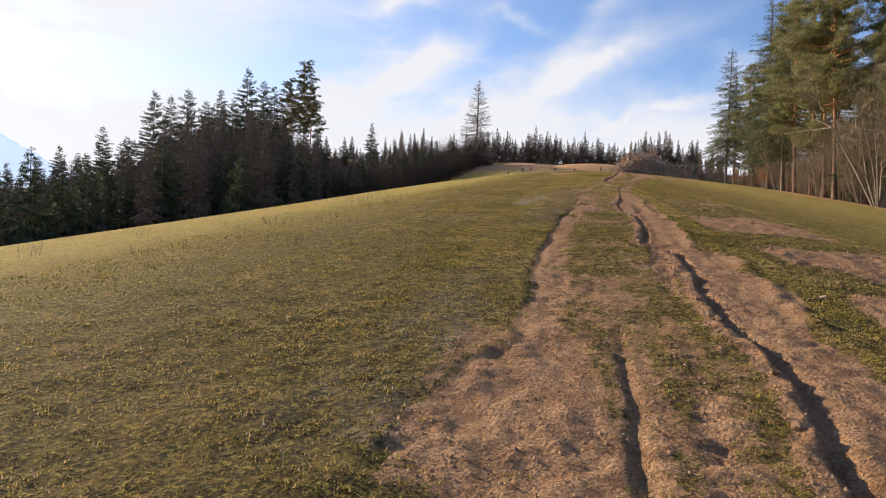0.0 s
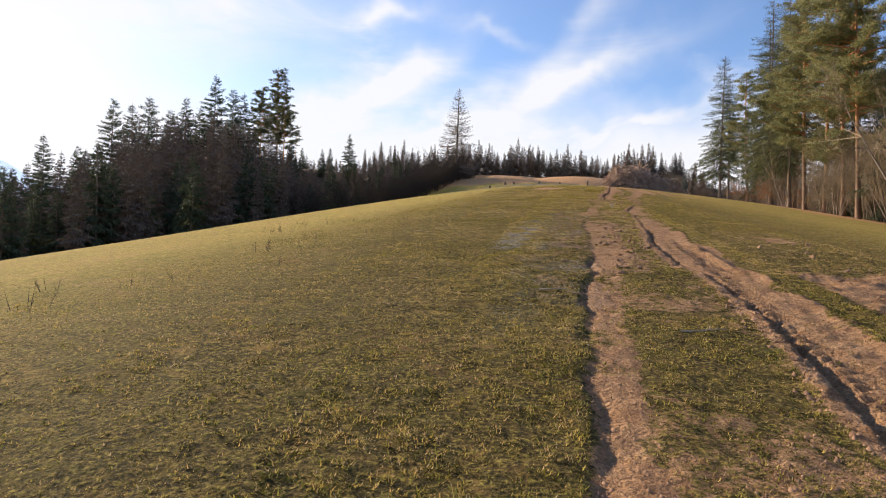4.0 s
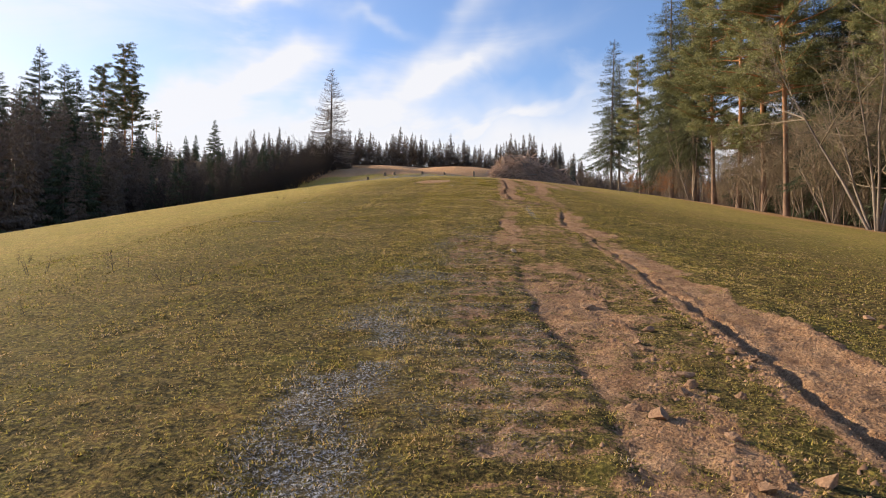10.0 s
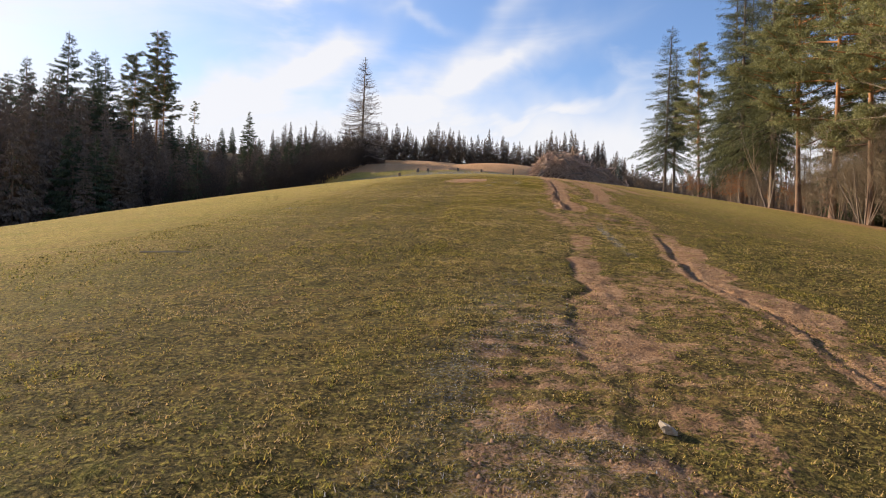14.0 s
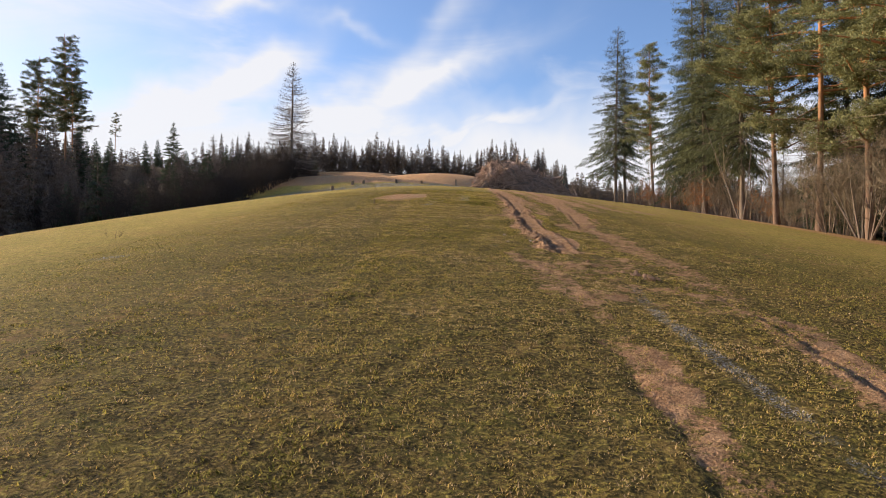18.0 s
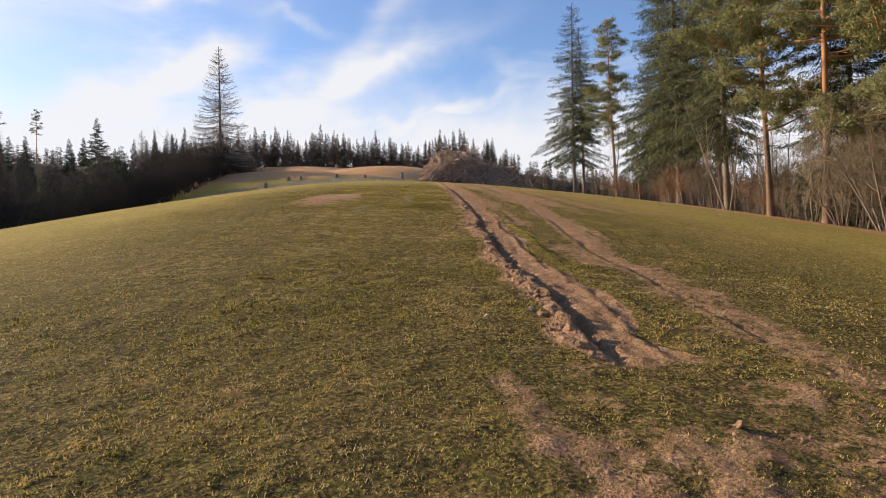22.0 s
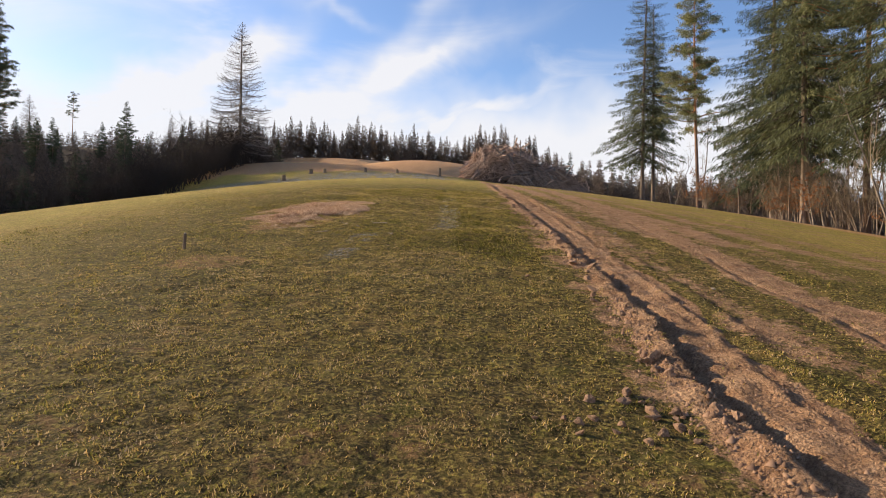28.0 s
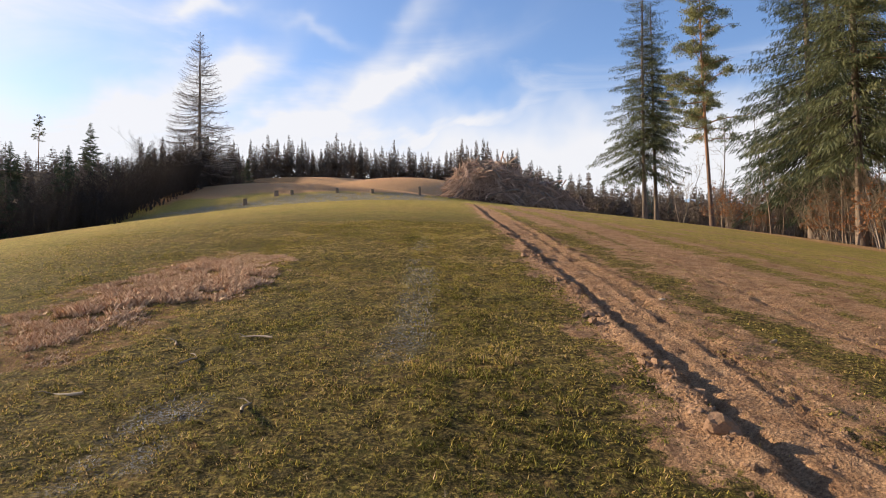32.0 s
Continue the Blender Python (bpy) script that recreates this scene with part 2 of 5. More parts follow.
def blade_material():
    m = Mat("grass blades", 0.85)
    m.bsdf.inputs["Specular IOR Level"].default_value = 0.1
    tint = m.attr("tint")
    c = m.ramp(tint, [(0.0, (0.07, 0.063, 0.012)), (0.2, (0.28, 0.265, 0.048)), (0.45, (0.56, 0.43, 0.10)), (0.7, (0.70, 0.46, 0.17)), (0.88, (0.62, 0.46, 0.26)), (1.0, (0.56, 0.58, 0.60))])
    m.color(c)
    m.see_through(0.3, c)
    return m.mat


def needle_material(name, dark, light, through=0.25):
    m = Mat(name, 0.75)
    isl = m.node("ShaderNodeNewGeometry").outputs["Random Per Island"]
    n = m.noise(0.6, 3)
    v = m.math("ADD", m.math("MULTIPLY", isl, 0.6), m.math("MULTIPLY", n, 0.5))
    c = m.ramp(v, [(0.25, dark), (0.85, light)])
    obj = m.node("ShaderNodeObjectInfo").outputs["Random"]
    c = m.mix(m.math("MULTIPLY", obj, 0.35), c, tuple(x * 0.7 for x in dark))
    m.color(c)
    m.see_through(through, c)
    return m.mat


def bark_material(name, lo, hi, scale=6.0, upper=None):
    m = Mat(name, 0.92)
    sc = m.node("ShaderNodeMapping")
    sc.inputs["Scale"].default_value = (1, 1, 0.25)
    m.link(m.coords(), sc.inputs["Vector"])
    n = m.noise(scale, 5, 0.7, sc.outputs[0])
    c = m.mix(m.remap(n, 0.32, 0.7), lo, hi)
    if upper:
        z = m.node("ShaderNodeSeparateXYZ")
        m.link(m.coords(), z.inputs[0])
        c = m.mix(m.remap(m.math("ADD", z.outputs["Z"], m.math("MULTIPLY", n, 4.0)), 7.0, 12.0), c, upper)
    m.color(c)
    m.bump(n, 0.7, 0.03)
    return m.mat


def clod_material(name, a, b):
    m = Mat(name, 0.95)
    n = m.noise(9, 6, 0.75)
    c = m.mix(m.remap(n, 0.3, 0.7), a, b)
    c = m.mix(m.math("MULTIPLY", m.node("ShaderNodeObjectInfo").outputs["Random"], 0.4), c, tuple(x * 0.6 for x in a))
    m.color(c)
    m.bump(n, 0.8, 0.03)
    return m.mat


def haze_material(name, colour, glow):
    """Far land with the haze of the air put into its colour and glow."""
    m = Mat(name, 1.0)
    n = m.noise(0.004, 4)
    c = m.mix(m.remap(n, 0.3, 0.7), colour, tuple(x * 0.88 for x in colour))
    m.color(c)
    # emission on the land itself stands in for bright hazy air
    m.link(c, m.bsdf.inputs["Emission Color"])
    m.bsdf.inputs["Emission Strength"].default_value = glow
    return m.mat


def plain_material(name, a, b, scale=8.0, rough=0.9):
    m = Mat(name, rough)
    n = m.noise(scale, 5, 0.7)
    c = m.mix(m.remap(n, 0.3, 0.7), a, b)
    m.color(c)
    m.bump(n, 0.4, 0.02)
    return m.mat


def twig_material(name, a, b):
    m = Mat(name, 0.9)
    isl = m.node("ShaderNodeNewGeometry").outputs["Random Per Island"]
    m.color(m.mix(isl, a, b))
    return m.mat


M_GROUND = ground_material()
M_BLADE = blade_material()
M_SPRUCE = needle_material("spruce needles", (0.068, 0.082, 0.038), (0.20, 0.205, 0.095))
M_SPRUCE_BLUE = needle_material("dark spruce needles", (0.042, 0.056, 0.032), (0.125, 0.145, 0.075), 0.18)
M_PINE = needle_material("pine needles", (0.13, 0.14, 0.06), (0.40, 0.39, 0.18), 0.3)
# needles of the far ridge, paled and greyed to paint in the haze
M_FAR_HAZED = needle_material("far conifer needles", (0.075, 0.095, 0.08), (0.145, 0.17, 0.14), 0.35)
M_BEECH = needle_material("withered beech leaves", (0.20, 0.085, 0.035), (0.42, 0.20, 0.09), 0.3)
M_BARK = bark_material("spruce bark", (0.10, 0.075, 0.055), (0.25, 0.19, 0.145))
M_BARK_PINE = bark_material("pine bark", (0.10, 0.065, 0.045), (0.26, 0.165, 0.115), 5.0, (0.46, 0.22, 0.10))
M_BARK_GREY = bark_material("grey bare bark", (0.13, 0.105, 0.085), (0.30, 0.25, 0.205))
M_TWIG = twig_material("bare brown twigs", (0.14, 0.112, 0.078), (0.34, 0.27, 0.185))
# near-black: holds the backlit thicket's shade; also used for weeds and spruce limbs
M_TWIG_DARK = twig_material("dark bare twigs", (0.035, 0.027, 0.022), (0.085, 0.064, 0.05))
M_TWIG_GREY = twig_material("weathered grey limbs", (0.15, 0.12, 0.10), (0.32, 0.27, 0.23))
M_BRUSH = twig_material("cut brush", (0.20, 0.12, 0.08), (0.70, 0.52, 0.40))
# dark colour of the heap's core paints the shade in its hollows
M_BRUSH_CORE = plain_material("packed twigs", (0.045, 0.03, 0.022), (0.16, 0.105, 0.078), 5)
M_CLOD = clod_material("dry earth clod", (0.27, 0.16, 0.095), (0.48, 0.305, 0.19))
M_STONE = clod_material("pale field stone", (0.42, 0.34, 0.26), (0.58, 0.49, 0.39))
M_STRAW = twig_material("dry straw", (0.36, 0.19, 0.10), (0.80, 0.60, 0.40))
M_WOOD = bark_material("weathered stump wood", (0.13, 0.09, 0.06), (0.33, 0.24, 0.16), 10)
M_PALE = plain_material("pale cut wood", (0.50, 0.42, 0.30), (0.68, 0.60, 0.46), 14)
M_CRUMB = twig_material("earth crumbs", (0.20, 0.112, 0.065), (0.42, 0.255, 0.15))
M_STICK = plain_material("weathered stick", (0.30, 0.24, 0.17), (0.46, 0.37, 0.26), 14)

# ---- mesh helpers ----
rng = np.random.default_rng(7)


def mesh_np(name, verts, faces, mat, smooth=False, attrs=None):
    """A mesh from arrays: verts (n, 3), faces (m, 3) or (m, 4)."""
    me = bpy.data.meshes.new(name)
    verts, faces = np.asarray(verts, np.float32), np.asarray(faces, np.int32)
    k = faces.shape[1]
    me.vertices.add(len(verts))
    me.vertices.foreach_set("co", verts.ravel())
    me.loops.add(faces.size)
    me.loops.foreach_set("vertex_index", faces.ravel())
    me.polygons.add(len(faces))
    me.polygons.foreach_set("loop_start", np.arange(0, faces.size, k, dtype=np.int32))
    me.polygons.foreach_set("loop_total", np.full(len(faces), k, np.int32))
    if smooth:
        me.polygons.foreach_set("use_smooth", np.ones(len(faces), bool))
    for key, values in (attrs or {}).items():
        a = me.attributes.new(key, "FLOAT", "POINT")
        a.data.foreach_set("value", np.asarray(values, np.float32))
    me.update()
    me.materials.append(mat)
    return me


def part(name, me, parent, label=""):
    ob = new(name, me)
    ob.parent = parent
    return tagged(ob, label)


def lattice(ix, iy, seed):
    h = (ix.astype(np.int64) * 374761393 + iy.astype(np.int64) * 668265263 + seed * 982451653) & 0x7FFFFFFF
    h = ((h ^ (h >> 13)) * 1274126177) & 0x7FFFFFFF
    return ((h ^ (h >> 16)) & 0xFFFF) / 65535.0


def vnoise(x, y, scale, seed=0):
    """Value noise in 0..1."""
    x, y = np.asarray(x) / scale, np.asarray(y) / scale
    ix, iy = np.floor(x), np.floor(y)
    fx, fy = x - ix, y - iy
    fx, fy = fx * fx * (3 - 2 * fx), fy * fy * (3 - 2 * fy)
    a, b = lattice(ix, iy, seed), lattice(ix + 1, iy, seed)
    c, d = lattice(ix, iy + 1, seed), lattice(ix + 1, iy + 1, seed)
    return (a * (1 - fx) + b * fx) * (1 - fy) + (c * (1 - fx) + d * fx) * fy


def step(lo, hi, x):
    t = np.clip((x - lo) / (hi - lo), 0, 1)
    return t * t * (3 - 2 * t)


def bell(x, c, w):
    return np.exp(-(((x - c) / w) ** 2))


# ---- the lie of the land: s runs up along the track, d to its right ----
UX, UY = 0.2130, 0.9770
KNOTS = np.array([-40, 0, 20, 40, 60, 80, 100, 135.0])
CREST = np.array([-5.821, 0.039, 2.873, 5.667, 8.511, 11.394, 14.073, 17.677])


def to_sd(x, y):
    return x * UX + y * UY, x * UY - y * UX


def to_xy(s, d):
    return s * UX + d * UY, s * UY - d * UX


def natural_spline(kn, v):
    n, h = len(kn), np.diff(kn)
    a, b = np.eye(n), np.zeros(n)
    for i in range(1, n - 1):
        a[i, i - 1], a[i, i], a[i, i + 1] = h[i - 1], 2 * (h[i - 1] + h[i]), h[i]
        b[i] = 6 * ((v[i + 1] - v[i]) / h[i] - (v[i] - v[i - 1]) / h[i - 1])
    m = np.linalg.solve(a, b)

    def at(s):
        s = np.clip(s, kn[0], kn[-1])
        i = np.clip(np.searchsorted(kn, s) - 1, 0, n - 2)
        p, q = (kn[i + 1] - s) / h[i], (s - kn[i]) / h[i]
        return p * v[i] + q * v[i + 1] + ((p**3 - p) * m[i] + (q**3 - q) * m[i + 1]) * h[i] ** 2 / 6

    return at


crest_at = natural_spline(KNOTS, CREST)
FAR = [(6, 149, 25.5), (27, 152, 23), (-8, 150, 18), (-25, 158, 13), (-48, 208, 27), (-55, 171, 10), (-31, 261, 31), (-73, 362, 50), (41, 392, 53.5), (123, 373, 49), (60, 260, 40), (25, 190, 32),
       (-150, 100, -14), (-80, 130, 0), (0, -100, -14), (100, 40, -6), (100, 130, 7), (88, 195, 9), (62, 152, 10), (56, 185, 14), (78, 170, 8), (160, 250, 15), (-100, 30, -18), (-300, 300, 20), (250, 450, 45)]


def land(x, y):
    """Height of the ground without ruts."""
    s, d = to_sd(x, y)
    left, right = np.maximum(-d, 0), np.maximum(d, 0)
    near = crest_at(s) - 0.027 * d - 0.211 * (np.sqrt(16.07**2 + left**2) - 16.07) - 0.131 * (np.sqrt(15.03**2 + right**2) - 15.03)
    top, bot = 0.0, 0.0
    for fx, fy, fz in FAR:
        w = 1.0 / ((x - fx) ** 2 + (y - fy) ** 2 + 30.0**2) ** 2.0
        top, bot = top + w * fz, bot + w
    far = top / bot
    out = np.maximum(np.maximum(step(124 + 8 * step(-25, -45, d), 152 + 15 * step(-25, -45, d), s), step(-85, -140, d)), np.maximum(step(32, 75, d), step(-30, -60, s)))
    return near * (1 - out) + far * out


def rut_a(s):
    """Line of the deep wheel rut that becomes the outer one further up."""
    return np.interp(s, [-5, 3.4, 4.6, 5.3, 6, 6.5, 7.6, 10, 11.6, 12.1, 13.4, 15.8, 18.4, 19.2, 20.0, 21.7, 23.7, 25, 26.8, 28.6, 30.2, 33.2, 34.4, 36.6, 38.7, 40.7, 43, 44.7, 46.8, 49, 51, 53.4, 55.6, 57.2, 59, 61.8, 64, 66, 69.5, 73, 80, 100],
                     [0.8, 0.98, 1.13, 1.17, 1.13, 1.02, 1.03, 1.18, 1.17, 0.76, 0.84, 1.02, 1.04, 1.06, 0.84, 0.73, 0.76, 0.87, 1.1, 1.06, 1.26, 1.28, 1.46, 1.34, 1.54, 1.86, 2.24, 2.36, 2.72, 2.7, 2.76, 3.02, 3.02, 3.38, 3.6, 4.06, 4.22, 4.56, 4.96, 5.4, 6.1, 7.4])


def rut_b(s):
    return np.interp(s, [30, 45, 48.8, 49.4, 50.3, 51.5, 53.1, 55, 56, 58.3, 60.2, 60.9, 62, 64, 66, 69, 70.6, 72.9, 76.8, 83, 90, 100],
                     [0.4, 0.9, 1.02, 0.95, 1.07, 1.22, 1.15, 1.26, 1.38, 1.55, 1.64, 1.83, 1.91, 2.1, 2.28, 2.5, 2.62, 2.77, 3.02, 3.4, 3.8, 4.4])


def strip_left(s):
    return np.interp(s, [-5, 2.7, 4.1, 5.0, 5.6, 7, 10, 13, 15.8, 17.3, 18.7, 20.6, 22.8, 25, 27.5, 29.3, 30.7, 33.4, 35, 36.1, 37.4, 39.5, 41.6, 46],
                     [-1.25, -1.22, -1.25, -0.98, -0.84, -0.91, -0.96, -0.98, -0.93, -0.86, -0.82, -0.7, -0.64, -0.62, -0.68, -0.6, -0.52, -0.78, -0.66, -0.36, -0.34, -0.12, 0.12, 0.4])


def strip_right(s):
    return np.interp(s, [-5, 3, 4.4, 5.8, 9, 10.2, 12.6, 15, 15.8, 18.5, 21, 24, 26, 28, 29, 30.2, 32, 35.3, 38, 39, 41.7, 46],
                     [0.02, 0.0, -0.06, -0.42, -0.5, -0.6, -0.66, -0.58, -0.46, -0.33, -0.03, 0.1, 0.16, 0.22, 0.36, 0.3, 0.12, 0.05, 0.14, 0.28, 0.6, 0.7])


def strip_d(s):
    return 0.5 * (strip_left(s) + strip_right(s))


def tread_d(s):
    return np.interp(s, [0, 3, 4.7, 6.7, 9.6, 11.2, 12.4, 14.3, 16.9, 18.1, 20.2, 22, 26], [0.2, 0.38, 0.52, 0.69, 0.8, 0.96, 1.05, 1.17, 1.22, 1.28, 1.44, 1.4, 1.5])


def wob(s, seed, amp, scale=1.3):
    return amp * (vnoise(s, s * 0 + seed, scale, seed) - 0.5) * 2


def traces(s, d):
    """Relief of the wheel tracks and the masks of bare soil, frost and dry grass."""
    n1 = vnoise(s, d, 0.9, 3)
    n2 = 0.55 * vnoise(s, d, 0.31, 4) + 0.45 * vnoise(s * 0.8 - d * 0.6, s * 0.6 + d * 0.8, 0.15, 6)
    n3 = vnoise(s * 0.6 + d * 0.8, d * 0.6 - s * 0.8, 0.09, 5)
    n4 = vnoise(s, d, 0.2, 78)
    z = (vnoise(s, d, 1.7, 1) - 0.5) * 0.06 + (vnoise(s, d, 0.55, 2) - 0.5) * 0.025
    # deep rut: a steep broken bank on the near side, a flat wheel floor beyond it
    a = d - rut_a(s) - wob(s, 11, 0.04, 0.7) - wob(s, 12, 0.025, 0.23)
    deep_a = np.interp(s, [2, 4, 11.5, 12, 13, 19, 20, 27, 29, 33, 36, 41, 45, 52, 58, 64, 72, 84], [0.8, 1.0, 0.9, 0.7, 1.1, 0.8, 1.0, 1.0, 0.55, 0.3, 0.5, 0.55, 0.12, 0.3, 0.4, 0.4, 0.3, 0.2])
    broken = 0.25 + 1.1 * n2 + 0.7 * (n3 - 0.4)
    z += 0.024 * deep_a * step(-0.3, -0.08, a) * step(0.02, -0.03, a) * broken
    z -= 0.07 * deep_a * step(-0.03, 0.03, a) * step(0.15, 0.05, a) * (0.5 + 1.0 * n2)
    z -= 0.014 * deep_a * step(-0.03, 0.03, a) * step(0.85, 0.66, a)
    z += 0.04 * deep_a * bell(a, 0.88, 0.1) * (0.2 + 1.2 * n2)
    wide_a = np.interp(s, [2, 5, 8, 11, 13, 18, 22, 28, 33, 37, 42, 46, 52, 60, 70], [0.7, 0.62, 1.0, 0.82, 0.75, 0.85, 1.15, 0.82, 0.55, 0.6, 0.4, 0.3, 0.5, 0.6, 0.8])
    solid_a = np.interp(s, [2, 28, 31, 34, 36, 41, 44, 50, 56, 62], [0.98, 0.92, 0.7, 0.55, 0.72, 0.68, 0.45, 0.55, 0.66, 0.75])
    soil = solid_a * step(-0.26, -0.1, a) * step(0.12, -0.08, a - wide_a + 0.5 * (n1 - 0.5))
    soil = np.maximum(soil, 0.42 * step(-0.5, -0.2, a) * step(wide_a + 0.5, wide_a, a))
    # second deep rut further up
    b = d - rut_b(s) - wob(s, 21, 0.05, 0.8) - wob(s, 22, 0.035, 0.25)
    deep_b = step(48.3, 49.3, s) * (0.75 + 0.5 * vnoise(s, s * 0, 2.6, 22))
    z += 0.042 * deep_b * step(-0.34, -0.1, b) * step(0.03, -0.03, b) * broken
    z -= 0.075 * deep_b * step(-0.03, 0.035, b) * step(0.2, 0.07, b) * (0.5 + 1.0 * n2)
    z -= 0.016 * deep_b * step(-0.03, 0.03, b) * step(0.85, 0.6, b)
    z += 0.03 * deep_b * (bell(b, 0.5, 0.05) + bell(b, 0.86, 0.07)) * (0.2 + 1.1 * n2)
    left_b = np.interp(s, [48, 50, 54, 57, 60, 63, 67, 72, 80], [0.3, 0.42, 0.42, 0.36, 0.5, 0.62, 0.68, 0.6, 0.55])
    soil = np.maximum(soil, (0.36 + 0.55 * (n1 - 0.45) + 0.4 * (n2 - 0.5)) * step(0.3, -0.1, -b - left_b) * step(0.05, 0.0, b) * step(47.8, 49, s))
    soil = np.maximum(soil, 0.95 * step(-0.36, -0.16, b + 0.25 * (n1 - 0.5)) * step(0.78, 0.6, b + 0.3 * (n1 - 0.5)) * step(48.0, 49, s))
    wide = step(58, 70, s)
    lanes = 0.2 * np.sin((d - 0.35 * rut_a(s)) * 4.2 + 1.5 * n1)
    soil = np.maximum(soil, (0.54 + lanes + 0.4 * (n2 - 0.5) + 0.3 * (n1 - 0.5)) * wide * step(-0.1, 0.2, b) * (1 - 0.3 * step(6, 11, d)) * step(22.0, 14.0, d))
    soil = np.maximum(soil, (0.28 + lanes + 0.45 * (n1 - 0.5)) * step(46, 50, s) * step(0.2, 0.7, b) * step(1.2, 0.7, a))
    # trampled, half bare turf where the tracks cross over
    soil = np.maximum(soil, (0.26 + 0.3 * n1 + 0.45 * (n2 - 0.5)) * step(41.5, 44, s) * step(50.5, 48.5, s) * step(-0.5, 0.1, d) * step(3.2, 2.4, d))
    soil = np.maximum(soil, 0.55 * step(0.2, 0.08, np.abs(d - np.interp(s, [42, 45.6, 47.2, 48.4], [0.35, 0.5, 0.16, -0.02]))) * step(42, 43, s) * step(49, 48, s))
    # shallow track of bare earth
    lo, hi = strip_left(s) + wob(s, 31, 0.09, 0.6), strip_right(s) + wob(s, 32, 0.1, 0.5)
    body = step(lo - 0.14, lo + 0.08, d) * step(hi + 0.2, hi - 0.1, d) * step(43.5, 41.5, s)
    soil = np.maximum(soil, (np.interp(s, [3, 22, 28, 33, 36, 42], [0.74, 0.72, 0.58, 0.5, 0.62, 0.5]) + 0.45 * (n1 - 0.5) + 0.45 * (n2 - 0.5)) * body)
    z -= 0.014 * body
    z += 0.008 * bell(d, lo - 0.07, 0.08) * (0.2 + 1.2 * n2) * step(43, 40, s)
    z -= 0.03 * bell(d, lo + 0.05, 0.05) * np.interp(s, [3, 6, 9, 13, 15, 21, 24, 33, 36, 41], [0.0, 0.2, 0.4, 0.6, 1.2, 1.1, 0.2, 0.1, 0.5, 0.2]) * (0.3 + 1.4 * n1)
    # thin turf with cross bars of old wheel marks on both sides
    thin = step(-1.95, -1.5, d) * step(hi - 0.2, lo, d) * step(13, 17, s) * step(39, 33, s)
    bars = 0.5 + 0.5 * np.sin(s * (2 * np.pi / 0.34) + 3 * n1)
    soil = np.maximum(soil, thin * (0.38 + 0.16 * bars * step(20, 24, s) + 0.35 * (n2 - 0.5)))
    z -= thin * 0.02 * bars
    soil = np.maximum(soil, (0.36 + 0.4 * (n1 - 0.4) + 0.3 * (n2 - 0.5)) * step(hi - 0.1, hi, d) * step(-0.15, -0.35, a) * step(42, 36, s))
    soil = np.maximum(soil, 0.5 * step(-1.75, -1.2, d) * step(lo + 0.1, lo - 0.1, d) * step(9, 5, s) * (0.6 + 0.6 * n1))
    # tyre print with cross bars
    e = d - tread_d(s)
    half = np.interp(s, [8, 10], [0.1, 0.2])
    on = step(half, half - 0.05, np.abs(e)) * step(1.5, 2.5, s) * step(24.5, 22.5, s) * (0.35 + 0.65 * step(0.25, 0.5, vnoise(s, s * 0, 1.6, 15) + step(8, 10, s)))
    cleat = np.sin((s + np.abs(e) * 0.7) * (2 * np.pi / 0.2))
    z += on * (-0.014 + np.interp(s, [8, 10], [0.013, 0.02]) * np.clip(cleat * 2.2, -1, 1))
    soil = np.maximum(soil, on * 0.85)
    # cleat marks beside the upper rut
    e2 = b - 0.66
    on2 = step(0.12, 0.08, np.abs(e2)) * step(62, 64, s)
    z += on2 * 0.018 * np.clip(2 * np.sin((s - e2) * (2 * np.pi / 0.17)), -1, 1)
    # narrow groove at the start
    z -= 0.05 * step(1.0, 2.0, s) * step(6.6, 5.0, s) * (0.3 + 1.0 * n2) * bell(d - wob(s, 37, 0.03, 0.6), 0.05, 0.04)
    soil = np.maximum(soil, 0.6 * step(0.3, 0.1, np.abs(d - 0.1)) * step(7, 5.5, s))
    soil = np.maximum(soil, (0.34 + 0.3 * n1 + 0.3 * (n2 - 0.5)) * step(-0.6, -0.3, d) * step(0.95, 0.6, d) * step(15, 10, s))
    # torn soil on the outer side
    outer = step(wide_a + 0.35, wide_a + 0.9, a) * step(5.6, 4.6, d) * step(30, 25, s)
    soil = np.maximum(soil, outer * (0.22 + 0.75 * step(0.45, 0.72, vnoise(s, d * 2.2, 2.4, 41))))
    z += outer * (n2 - 0.5) * 0.07
    rough_soil = (n2 - 0.5) * 0.035 + (n3 - 0.5) * 0.035
    z += rough_soil * np.clip(soil * 1.3, 0.1, 1)
    # rime in the dips that the sun has not reached
    f = np.zeros_like(s)
    f_line = np.interp(s, [20, 22, 25, 26.4, 29.6, 31, 34, 38], [-2.38, -2.42, -2.36, -2.26, -1.95, -1.66, -1.2, -0.9])
    f = np.maximum(f, step(0.5, 0.15, np.abs(d - f_line)) * step(20.5, 21.8, s) * step(28, 26.3, s))
    f = np.maximum(f, 0.7 * n1 * step(0.8, 0.25, np.abs(d - f_line)) * step(25.5, 28, s) * step(38, 34, s))
    f = np.maximum(f, 0.5 * step(1.0, 0.5, np.abs(d + 1.3)) * step(13, 17, s) * step(37, 31, s) * n1)
    f = np.maximum(f, 0.85 * step(0.13, 0.04, np.abs(d - wob(s, 71, 0.05, 0.8) - np.interp(s, [39.4, 40.3, 41.2, 42.3, 43, 44.6], [0.87, 1.0, 1.04, 1.0, 1.08, 1.33]))) * step(38.5, 39.5, s) * step(45.2, 44.4, s))
